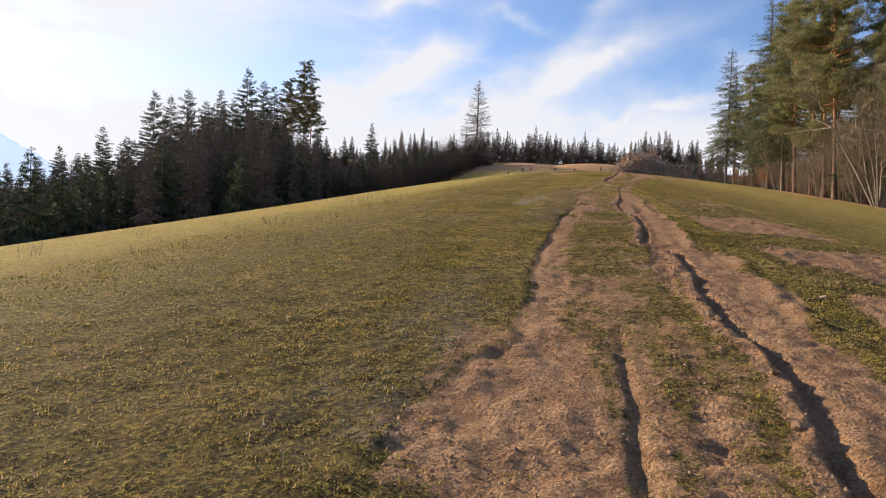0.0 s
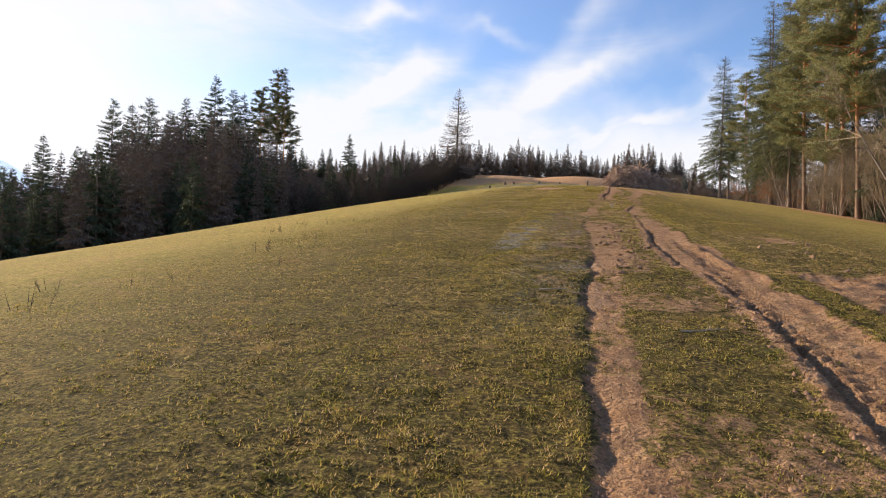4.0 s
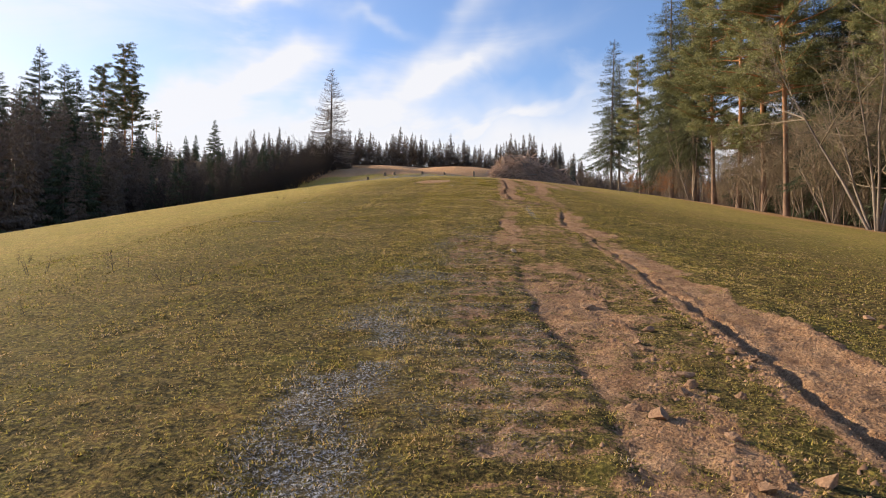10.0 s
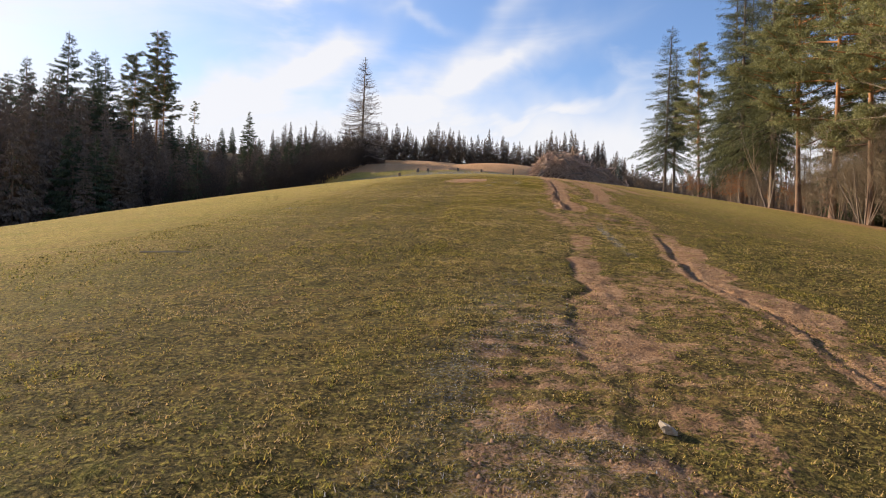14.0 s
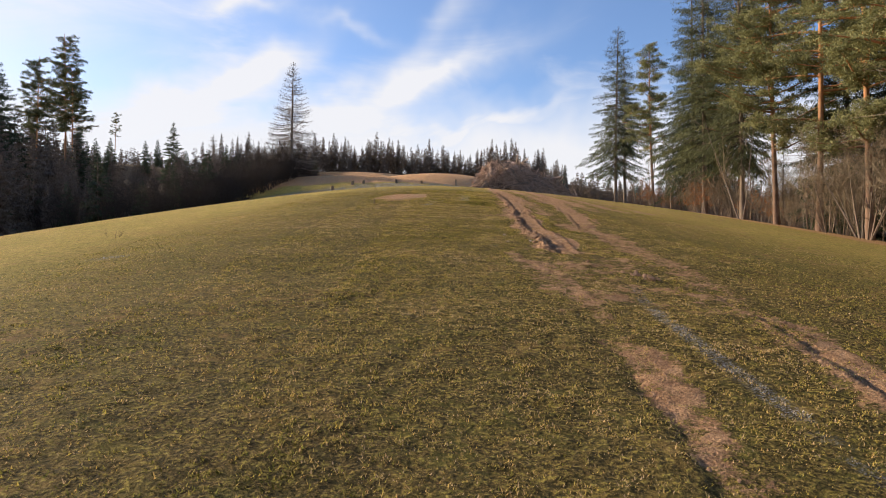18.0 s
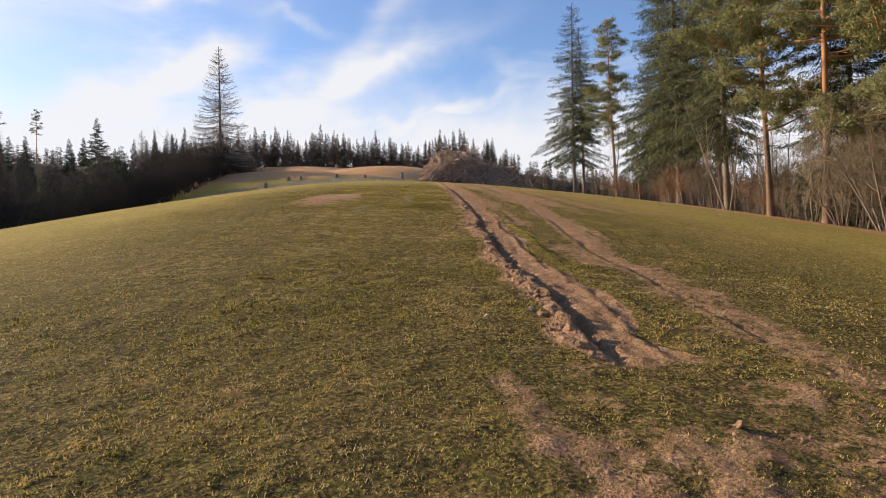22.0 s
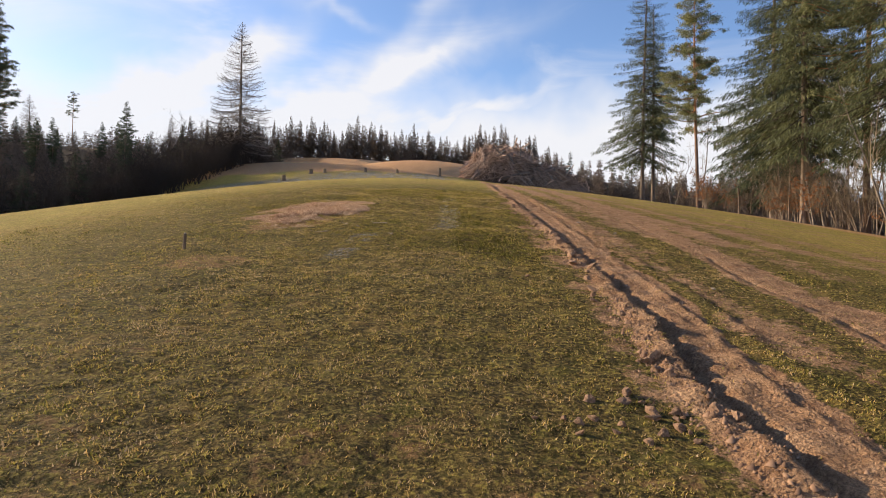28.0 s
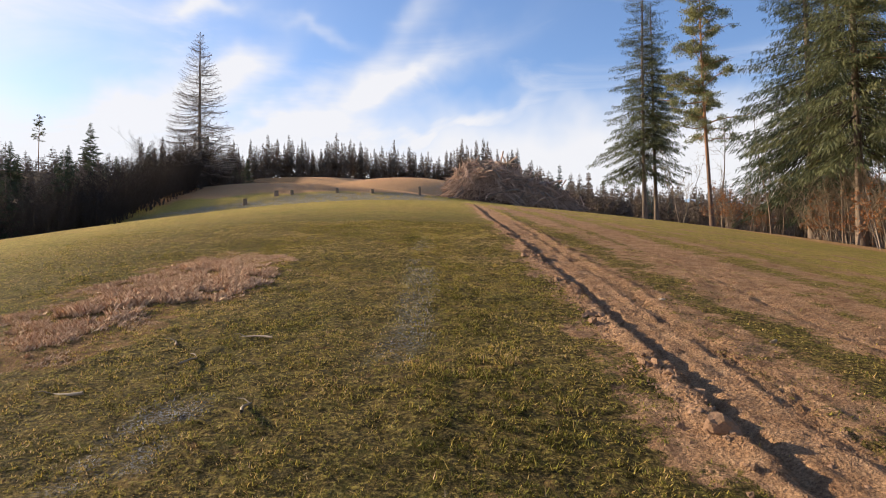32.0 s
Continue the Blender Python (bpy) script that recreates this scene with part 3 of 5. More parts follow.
    f = np.maximum(f, 0.9 * step(0.3, 0.1, np.abs(d + 1.52 - 0.1 * (s - 66))) * step(64.3, 65.0, s) * step(67.6, 67.0, s))
    f = np.maximum(f, 0.5 * step(0.35, 0.1, np.abs(d - np.interp(s, [68, 69, 73, 77.4], [-0.06, 0.22, 0.46, 0.66]))) * step(67.5, 69, s) * step(79, 76.5, s))
    f = np.maximum(f, 0.4 * step(0.6, 0.2, np.abs(d + 1.6)) * step(1.5, 3.5, s) * step(11, 7, s) * n1)
    f = np.maximum(f, 0.75 * step(0.6, 0.3, np.hypot(s - 48.8, (d + 8.05) * 1.2)))
    f = np.maximum(f, 0.95 * step(122, 127, s) * step(135 + 3 * (n1 - 0.5), 132.5, s - 0.15 * (d + 10)) * step(-32, -26, d) * step(6, 2, d))
    # withered patches
    r = np.hypot((s - 72.4 - 0.8 * (d + 3)) / 3.7, (d + 2.95) / 1.45)
    dry = 0.6 * step(1.2, 0.85, r + (n1 - 0.5) * 0.6 + 0.5 * (n2 - 0.5)) + 0.15 * step(0.8, 0.3, r)
    dry = np.maximum(dry, 0.5 * step(1.1, 0.6, np.hypot((s - 64) / 0.9, (d + 3.3) / 0.7) + 0.5 * (n1 - 0.5)))
    dry = np.maximum(dry, 0.32 * step(0.5, 0.78, 0.55 * vnoise(s, d, 2.0, 51) + 0.45 * vnoise(s, d, 0.5, 52)) * step(0.4, 0.1, soil))
    dry = np.maximum(dry, (0.08 + 0.3 * n1) * step(2.3, 3.2, d) * step(120, 90, s) * step(0.6, 0.3, soil))
    f = f * step(0.3, 0.62, 0.5 * n2 + 0.5 * vnoise(s, d, 0.42, 77) + 0.12 * (s > 100))
    turf = 1 - np.clip(soil * 1.4, 0, 1)
    z = z + turf * ((n4 - 0.5) * 0.022 + (n3 - 0.5) * 0.02)
    return z, np.clip(soil, 0, 1), np.clip(f, 0, 1), np.clip(dry, 0, 1)


class Chart:
    """The traces near the path on an even grid, to look up at many points."""

    S0, D0, CELL = 0.0, -9.2, 0.035

    def __init__(self):
        ss, dd = np.meshgrid(self.S0 + self.CELL * np.arange(2460), self.D0 + self.CELL * np.arange(520), indexing="ij")
        self.maps = [m.astype(np.float32) for m in traces(ss, dd)]

    def at(self, s, d):
        u, v = (s - self.S0) / self.CELL, (d - self.D0) / self.CELL
        i, j = np.clip(u.astype(np.int64), 0, 2458), np.clip(v.astype(np.int64), 0, 518)
        p, q = np.clip(u - i, 0, 1), np.clip(v - j, 0, 1)
        return [(m[i, j] * (1 - p) + m[i + 1, j] * p) * (1 - q) + (m[i, j + 1] * (1 - p) + m[i + 1, j + 1] * p) * q for m in self.maps]


CHART = Chart()


def height(x, y):
    """The ground that things stand on."""
    x, y = np.asarray(x, float), np.asarray(y, float)
    s, d = to_sd(x, y)
    near = step(-14, -9, d) * step(14, 9, d) * step(112, 100, s) * step(-6, -2, s)
    return land(x, y) + traces(s, d)[0] * near


def height_near(s, d):
    """The same, looked up in the chart, for points beside the path."""
    x, y = to_xy(s, d)
    near = step(-14, -9, d) * step(14, 9, d)
    return land(x, y) + CHART.at(s, d)[0] * near


def hz(x, y):
    return float(height(np.array([x]), np.array([y]))[0])


def grow(first, start, end, factor):
    out, gap = [start], first
    while abs(out[-1]) < abs(end):
        out.append(out[-1] + math.copysign(gap, end - start))
        gap *= factor
    return np.array(out[1:])


def build_ground():
    d_mid = np.concatenate([np.linspace(-4.0, -2.6, 19)[:-1], np.linspace(-2.6, -1.4, 25)[:-1], np.linspace(-1.4, 3.2, 132)[:-1], np.linspace(3.2, 5.6, 45)[:-1], np.linspace(5.6, 7.0, 14)])
    d_all = np.concatenate([grow(0.18, d_mid[0], -4000, 1.085)[::-1], d_mid, grow(0.18, d_mid[-1], 4000, 1.085)])
    s_mid = np.concatenate([np.linspace(0.0, 30.0, 601)[:-1], np.linspace(30.0, 84.0, 831)[:-1], np.linspace(84, 102, 61)])
    s_all = np.concatenate([grow(0.3, 0.0, -4000, 1.16)[::-1], s_mid, grow(0.5, 102.0, 4500, 1.05)])
    ss, dd = np.meshgrid(s_all, d_all, indexing="ij")
    x, y = to_xy(ss, dd)
    z = height(x, y)
    z0, soil, frost, dry = traces(ss, dd)
    near = step(-14, -9, dd) * step(24, 18, dd) * step(-6, -2, ss)
    soil = soil * near * step(112, 96, ss)
    far_field = step(133, 137, ss + 2.5 * (vnoise(ss, dd, 3.0, 63) - 0.5) + 0.12 * dd) * step(430, 400, ss) * step(-32, -29, dd + 0.13 * np.maximum(ss - 135, 0)) * step(11, 7, dd - 0.12 * np.maximum(ss - 150, 0))
    dry = np.maximum(dry * step(-60, -50, dd) * step(22, 16, dd), far_field)
    edge = 21.0 + 2.0 * (vnoise(ss, ss * 0, 9, 61) - 0.5)
    verge = step(edge - 4.0, edge - 1.0, dd) * step(-60, -20, ss) * step(150, 125, ss)
    dry = np.maximum(dry, 0.75 * verge)
    litter = np.maximum(step(edge + 1.5, edge + 4.0, dd) * step(160, 130, ss), step(-40, -46, dd))
    litter = np.maximum(litter, step(128, 136, ss) * step(-30, -33, dd + 0.13 * np.maximum(ss - 135, 0)) * step(240, 220, ss))
    litter = np.maximum(litter, step(142, 150, ss) * step(8, 13, dd - 0.12 * np.maximum(ss - 150, 0)))
    ns, nd = ss.shape
    idx = np.arange(ns * nd).reshape(ns, nd)
    faces = np.stack([idx[:-1, :-1], idx[:-1, 1:], idx[1:, 1:], idx[1:, :-1]], -1).reshape(-1, 4)[:, ::-1]
    me = mesh_np("ground", np.stack([x, y, z], -1).reshape(-1, 3), faces, M_GROUND, True,
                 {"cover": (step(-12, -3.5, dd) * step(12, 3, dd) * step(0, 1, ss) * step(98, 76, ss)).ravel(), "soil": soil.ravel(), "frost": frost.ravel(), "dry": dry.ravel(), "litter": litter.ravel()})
    ob = new("ground", me)
    tagged(ob, "rising meadow of short yellow-green grass with two muddy wheel tracks", "ground", kind="structure")


build_ground()


def build_hills():
    """Hazy mountains far behind the woods."""
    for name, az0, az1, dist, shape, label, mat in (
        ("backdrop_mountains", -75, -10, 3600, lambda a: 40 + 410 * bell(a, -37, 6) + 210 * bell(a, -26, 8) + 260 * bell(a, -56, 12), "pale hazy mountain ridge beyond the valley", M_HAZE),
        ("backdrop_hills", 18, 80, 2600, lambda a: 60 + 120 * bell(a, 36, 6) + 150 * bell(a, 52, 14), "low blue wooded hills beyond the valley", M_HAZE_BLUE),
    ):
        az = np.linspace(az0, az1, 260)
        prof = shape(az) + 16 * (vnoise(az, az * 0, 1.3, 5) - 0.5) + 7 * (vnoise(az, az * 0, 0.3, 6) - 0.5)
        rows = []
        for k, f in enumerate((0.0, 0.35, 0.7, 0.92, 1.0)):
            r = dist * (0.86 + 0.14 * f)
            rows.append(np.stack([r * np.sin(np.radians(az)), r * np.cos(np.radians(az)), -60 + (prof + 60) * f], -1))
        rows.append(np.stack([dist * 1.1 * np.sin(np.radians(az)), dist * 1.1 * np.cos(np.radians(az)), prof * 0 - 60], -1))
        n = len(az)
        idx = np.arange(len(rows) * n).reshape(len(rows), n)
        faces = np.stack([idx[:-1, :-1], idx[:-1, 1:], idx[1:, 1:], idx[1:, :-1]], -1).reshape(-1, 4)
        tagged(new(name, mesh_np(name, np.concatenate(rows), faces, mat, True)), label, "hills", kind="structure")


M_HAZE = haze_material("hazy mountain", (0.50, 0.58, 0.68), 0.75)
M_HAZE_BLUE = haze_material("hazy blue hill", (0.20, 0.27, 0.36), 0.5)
build_hills()


# ---- trees ----
def unit(v):
    return v / np.maximum(np.linalg.norm(v, axis=-1, keepdims=True), 1e-9)


def tubes(lines, radii, sides=3):
    """Tapered tubes along many lines at once: lines (n, k, 3), radii (n, k)."""
    n, k, _ = lines.shape
    tan = unit(np.gradient(lines, axis=1))
    ref = np.where(np.abs(tan[..., 2:3]) > 0.9, np.array([1.0, 0, 0]), np.array([0, 0, 1.0]))
    u = unit(np.cross(tan, ref))
    v = np.cross(tan, u)
    ang = np.arange(sides) * 2 * np.pi / sides
    ring = lines[:, :, None] + radii[:, :, None, None] * (np.cos(ang)[:, None] * u[:, :, None] + np.sin(ang)[:, None] * v[:, :, None])
    verts = ring.reshape(-1, 3)
    base = np.arange(n * k * sides).reshape(n, k, sides)
    nxt = np.roll(base, -1, axis=2)
    faces = np.stack([base[:, :-1], nxt[:, :-1], nxt[:, 1:], base[:, 1:]], -1).reshape(-1, 4)
    return verts, faces


def sprays(c, a, size, width=0.42, flat=0.6):
    """Small pointed leaves or needle sprays: centres, ways, lengths."""
    n = len(c)
    a = unit(a)
    side = rng.normal(size=(n, 3))
    side[:, 2] *= flat
    side = unit(np.cross(a, np.cross(side, a)))
    size = np.asarray(size).reshape(-1, 1)
    mid = c + a * size * 0.45
    drop = np.zeros((n, 3))
    drop[:, 2] = -0.12
    tip = c + a * size + drop * size
    verts = np.stack([c, mid + side * size * width * 0.5, tip, mid - side * size * width * 0.5], 1).reshape(-1, 3)
    return verts, np.arange(4 * n).reshape(n, 4)


def joined(*sets):
    vs, fs, k = [], [], 0
    for v, f in sets:
        vs.append(v)
        fs.append(f + k)
        k += len(v)
    return np.concatenate(vs), np.concatenate(fs)


def trunk_line(h, bend, k=9):
    u = np.linspace(0, 1, k)
    ph = rng.uniform(0, 6.28)
    off = bend * np.sin(u * 3.0 + ph) - bend * np.sin(ph)
    return np.stack([off, bend * np.cos(u * 2.2 + ph) - bend * np.cos(ph), u * h], -1)


def trunk_mesh(name, line, r0, mat, sides=10, top=0.03):
    k = len(line)
    u = np.linspace(0, 1, k)
    rad = r0 * (1 - u) ** 0.85 + top
    rad[0] *= 1.35
    v, f = tubes(line[None], rad[None], sides)
    return mesh_np(name, v, f, mat, True)


def on_trunk(line, h, H):
    u = np.clip(h / H, 0, 1) * (len(line) - 1)
    i = np.minimum(u.astype(int), len(line) - 2)
    return line[i] + (line[i + 1] - line[i]) * (u - i)[:, None]


def tree(name, label, category="tree"):
    return tagged(new(name), label, category)


def spruce(H, R, bare=0.12, fine=1.0, mat=None, droop=0.32, label="tall dark green spruce", thin=1.0, name="spruce_tree", taper=0.85, wide=0.16):
    """fine: how large the sprays are; thin: how many are left."""
    top = tree(name, label)
    line = trunk_line(H, 0.12)
    part("trunk", trunk_mesh("trunk", line, 0.0062 * H + 0.03, M_BARK), top)
    hs, gap = [], 0.36 * fine
    h = bare * H
    while h < H * 0.985:
        n = max(3, int(rng.integers(5, 8) * (0.65 + 0.35 * thin)))
        hs.append(np.full(n, h) + rng.uniform(-0.2, 0.2, n))
        h += gap * rng.uniform(0.8, 1.25)
    hs = np.concatenate(hs)
    n = len(hs)
    rel = np.clip((hs - bare * H) / (H * (1 - bare)), 0, 1)
    L = R * ((1 - rel) ** taper * (0.55 + 0.45 * np.minimum(1, rel * 6 + 0.3))) * rng.uniform(0.62, 1.12, n) + 0.22
    az = rng.uniform(0, 2 * np.pi, n)
    L = L * (0.62 + 0.72 * vnoise(hs, az * 1.6, 1.3, int(H * 10)))
    out = np.stack([np.cos(az), np.sin(az), np.zeros(n)], -1)
    u = np.linspace(0, 1, 5)
    up = 0.25 * (rel[:, None] - 0.35) * u * 1.2 - droop * u**1.3 * (1.1 - rel[:, None]) + 0.16 * u**3
    lines = on_trunk(line, hs, H)[:, None] + out[:, None] * (L[:, None] * u)[..., None]
    lines[..., 2] += L[:, None] * up
    rad = (0.008 + 0.007 * L)[:, None] * (1 - 0.85 * u)
    v, f = tubes(lines, rad, 3)
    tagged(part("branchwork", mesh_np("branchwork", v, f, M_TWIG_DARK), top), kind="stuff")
    m = np.maximum(3, (L / (0.17 * fine) * 6.0 * thin).astype(int))
    k = np.repeat(np.arange(n), m)
    t = rng.uniform(0.12, 1.0, len(k)) ** 0.8
    seg = np.minimum((t * 4).astype(int), 3)
    w = (t * 4 - seg)[:, None]
    c = lines[k, seg] * (1 - w) + lines[k, seg + 1] * w
    side = np.stack([-out[k, 1], out[k, 0], np.zeros(len(k))], -1) * rng.choice([-1, 1], len(k))[:, None]
    spread = rng.uniform(0.1, 1.0, (len(k), 1))
    c = c + side * (spread * 0.16 * L[k][:, None] * (1.05 - 0.6 * t[:, None])) + rng.normal(0, 0.07, (len(k), 3))
    a = out[k] * (0.75 - 0.3 * spread) + side * spread * 0.7
    a[:, 2] += rng.uniform(-1.15, 0.1, len(k)) - 0.2 * (1 - rel[k])
    v, f = sprays(c, a, rng.uniform(0.24, 0.56, len(k)) * fine * (0.4 + 0.75 * (1 - rel[k])), wide)
    part("crown", mesh_np("crown", v, f, mat or M_SPRUCE), top)
    top["tall"] = float(H)
    return top


def pine(H, R, bare=0.5, label="tall pine with orange upper bark", thin=1.0, stub=True, mat=None, bend=0.25):
    top = tree("pine_tree", label)
    line = trunk_line(H, bend)
    part("trunk", trunk_mesh("trunk", line, 0.0052 * H + 0.03, M_BARK_PINE, 10, 0.04), top)
    n = int(64 * thin)
    hs = H * (bare + (0.985 - bare) * rng.uniform(0, 1, n) ** 0.9)
    rel = (hs - bare * H) / (H * (1 - bare))
    L = R * np.sqrt(np.clip(1.05 - rel, 0.06, 1)) * (0.55 + 0.45 * np.minimum(1, rel * 4 + 0.35)) * rng.uniform(0.55, 1.15, n)
    az = rng.uniform(0, 2 * np.pi, n)
    out = np.stack([np.cos(az), np.sin(az), np.zeros(n)], -1)
    u = np.linspace(0, 1, 5)
    lines = on_trunk(line, hs, H)[:, None] + out[:, None] * (L[:, None] * u)[..., None]
    lines[..., 2] += L[:, None] * (0.1 * u + 0.22 * (rel[:, None] + 0.1) * u**2) + 0.12 * np.sin(6 * u + az[:, None])
    rad = (0.018 + 0.014 * L)[:, None] * (1 - 0.8 * u)
    sets = [tubes(lines, rad, 4)]
    if stub:
        q = 14
        h2 = rng.uniform(0.18, bare, q) * H
        a2 = rng.uniform(0, 6.28, q)
        o2 = np.stack([np.cos(a2), np.sin(a2), rng.uniform(-0.3, 0.2, q)], -1)
        l2 = on_trunk(line, h2, H)[:, None] + o2[:, None] * (rng.uniform(0.5, 2.2, q)[:, None] * u)[..., None]
        sets.append(tubes(l2, np.repeat((0.02 * (1 - 0.8 * u))[None], q, 0), 3))
    v, f = joined(*sets)
    tagged(part("branchwork", mesh_np("branchwork", v, f, M_BARK_PINE), top), kind="stuff")
    m = np.maximum(3, (L * 2.7).astype(int))
    k = np.repeat(np.arange(n), m)
    t = rng.uniform(0.18, 1.02, len(k))
    seg = np.minimum((t * 4).astype(int), 3)
    w = (t * 4 - seg)[:, None]
    c = lines[k, seg] * (1 - w) + lines[k, seg + 1] * w + rng.normal(0, 0.3, (len(k), 3)) * np.array([1, 1, 0.5])
    per = int(95 * (0.6 + 0.4 * thin))
    cc = np.repeat(c, per, 0) + rng.normal(0, 0.2, (len(c) * per, 3)) * np.array([1, 1, 0.5])
    a = rng.normal(size=(len(cc), 3)) + np.array([0, 0, 0.55])
    v, f = sprays(cc, a, rng.uniform(0.12, 0.28, len(cc)), 0.24, 1.0)
    part("crown", mesh_np("crown", v, f, mat or M_PINE), top)
    top["tall"] = float(H)
    return top


def branching(stems, levels, up=0.35):
    """Bare wood: lines and radii of stems and of the twigs on them, level by level."""
    lines, radii = stems
    k = lines.shape[1]
    sets = [(lines, radii)]
    for count, reach, spread, thick in levels:
        n = len(lines)
        m = rng.poisson(count, n) + 1
        p = np.repeat(np.arange(n), m)
        t = rng.uniform(0.22, 1.0, len(p))
        seg = np.minimum((t * (k - 1)).astype(int), k - 2)
        w = (t * (k - 1) - seg)[:, None]
        c = lines[p, seg] * (1 - w) + lines[p, seg + 1] * w
        along = unit(lines[p, seg + 1] - lines[p, seg])
        way = unit(along * (1 - spread) + unit(rng.normal(size=(len(p), 3))) * spread * 1.3 + np.array([0, 0, up * 0.5]))
        full = np.linalg.norm(lines[p, -1] - lines[p, 0], axis=1)
        ln = full * reach * rng.uniform(0.5, 1.1, len(p)) * (1.15 - 0.5 * t)
        u = np.linspace(0, 1, k)
        bend = unit(rng.normal(size=(len(p), 3))) * 0.22
        bend[:, 2] += up * 0.3
        child = c[:, None] + way[:, None] * (ln[:, None] * u)[..., None] + bend[:, None] * (ln[:, None] * u**2)[..., None]
        r0 = np.minimum(radii[p, seg] * 0.7, np.maximum(thick * ln / np.maximum(ln.mean(), 0.01), thick * 0.5))
        rad = r0[:, None] * (1 - 0.8 * u)
        sets.append((child, rad))
        lines, radii = child, rad
    return sets


def bare_tree(H, stems=1, spread=0.5, levels=None, mat=None, bark=None, name="bare_tree", label="leafless brown broadleaf tree", lean=0.12, leaves=0, girth=0.012):
    top = tree(name, label)
    u = np.linspace(0, 1, 5)
    az = rng.uniform(0, 6.28, stems)
    tilt = rng.uniform(0.3, 1.0, stems) * lean
    hh = H * rng.uniform(0.7, 0.95, stems)
    way = np.stack([np.cos(az) * tilt, np.sin(az) * tilt, np.ones(stems)], -1)
    start = np.stack([np.cos(az), np.sin(az), np.zeros(stems)], -1) * (0.12 if stems > 1 else 0) * math.sqrt(stems)
    lines = start[:, None] + way[:, None] * (hh[:, None] * u)[..., None]
    lines[..., :2] += np.cumsum(rng.normal(0, 0.02 * H, (stems, 5, 2)), axis=1) * u[None, :, None]
    rad = (0.0075 * hh + girth)[:, None] * (1 - 0.85 * u)
    sets = branching((lines, rad), levels or [(7, 0.45, spread, 0.035), (6, 0.42, spread, 0.014), (5, 0.45, 0.55, 0.007)])
    for i in range(stems):
        part("trunk", mesh_np("trunk", *tubes(sets[0][0][i : i + 1], sets[0][1][i : i + 1], 7), bark or M_BARK_GREY, True), top)
    v, f = joined(*[tubes(l, r, 3) for l, r in sets[1:]])
    tagged(part("branchwork", mesh_np("branchwork", v, f, mat or M_TWIG), top), kind="stuff")
    if leaves:
        tips = sets[-1][0][:, 2:].reshape(-1, 3)
        c = tips[rng.integers(0, len(tips), leaves)]
        v, f = sprays(c, rng.normal(size=(leaves, 3)) + np.array([0, 0, -0.4]), rng.uniform(0.07, 0.13, leaves), 0.6, 1.0)
        tagged(part("foliage", mesh_np("foliage", v, f, M_BEECH), top, "rust-brown withered leaves"), kind="stuff")
    top["tall"] = float(H)
    return top


def dead_conifer(H=20.6, R=5.4, label="bare grey larch with drooping limbs standing at the field edge", name="larch_tree"):
    top = tree(name, label)
    line = trunk_line(H, 0.1, 12)
    part("trunk", trunk_mesh("trunk", line, 0.26, M_BARK_GREY), top)
    n = 400
    hs = H * (0.1 + 0.89 * np.sort(rng.uniform(0, 1, n)))
    rel = (hs / H - 0.1) / 0.89
    L = (R * (1 - rel) ** 0.8 * (0.8 + 0.2 * np.minimum(1, rel * 8)) + 0.25) * rng.uniform(0.85, 1.06, n)
    az = rng.uniform(0, 6.28, n)
    out = np.stack([np.cos(az), np.sin(az), np.zeros(n)], -1)
    u = np.linspace(0, 1, 6)
    lines = on_trunk(line, hs, H)[:, None] + out[:, None] * (L[:, None] * u)[..., None]
    lines[..., 2] += L[:, None] * ((-0.5 + 0.75 * rel[:, None]) * u + 0.24 * u**3)
    rad = (0.009 + 0.006 * L)[:, None] * (1 - 0.5 * u)
    tagged(part("branchwork", mesh_np("branchwork", *tubes(lines, rad, 4), M_TWIG_GREY), top), kind="stuff")
    m = (L * 8).astype(int) + 2
    k = np.repeat(np.arange(n), m)
    t = rng.uniform(0.15, 1, len(k))
    seg = np.minimum((t * 5).astype(int), 4)
    w = (t * 5 - seg)[:, None]
    c = lines[k, seg] * (1 - w) + lines[k, seg + 1] * w
    a = out[k] * 0.35 + rng.normal(0, 0.5, (len(k), 3)) + np.array([0, 0, -0.45])
    ln = rng.uniform(0.2, 0.7, len(k)) * (1.1 - 0.75 * rel[k])
    tw = c[:, None] + unit(a)[:, None] * (ln[:, None] * np.linspace(0, 1, 3))[..., None]
    tagged(part("twigwork", mesh_np("twigwork", *tubes(tw, np.repeat([[0.011, 0.009, 0.006]], len(k), 0), 3), M_TWIG_GREY), top), kind="stuff")
    top["tall"] = float(H)
    return top


def plant(ob, x, y, size=1.0, turn=0.0, lean=(0.0, 0.0), group="", sink=0.12, z=None):
    """Sets a tree on the ground."""
    ob.matrix_basis = Matrix.Translation((x, y, (land(x, y) if z is None else z) - sink)) @ pose(0, 0, 0, lean[0], lean[1], turn) @ Matrix.Scale(size, 4)
    return tagged(ob, group=group)


def again(ob, x, y, size=1.0, turn=0.0, lean=(0.0, 0.0), group="", label="", sink=0.12):
    c = copy_thing(ob, Matrix.Identity(4))
    plant(c, x, y, size, turn, lean, group, sink)
    return tagged(c, label)


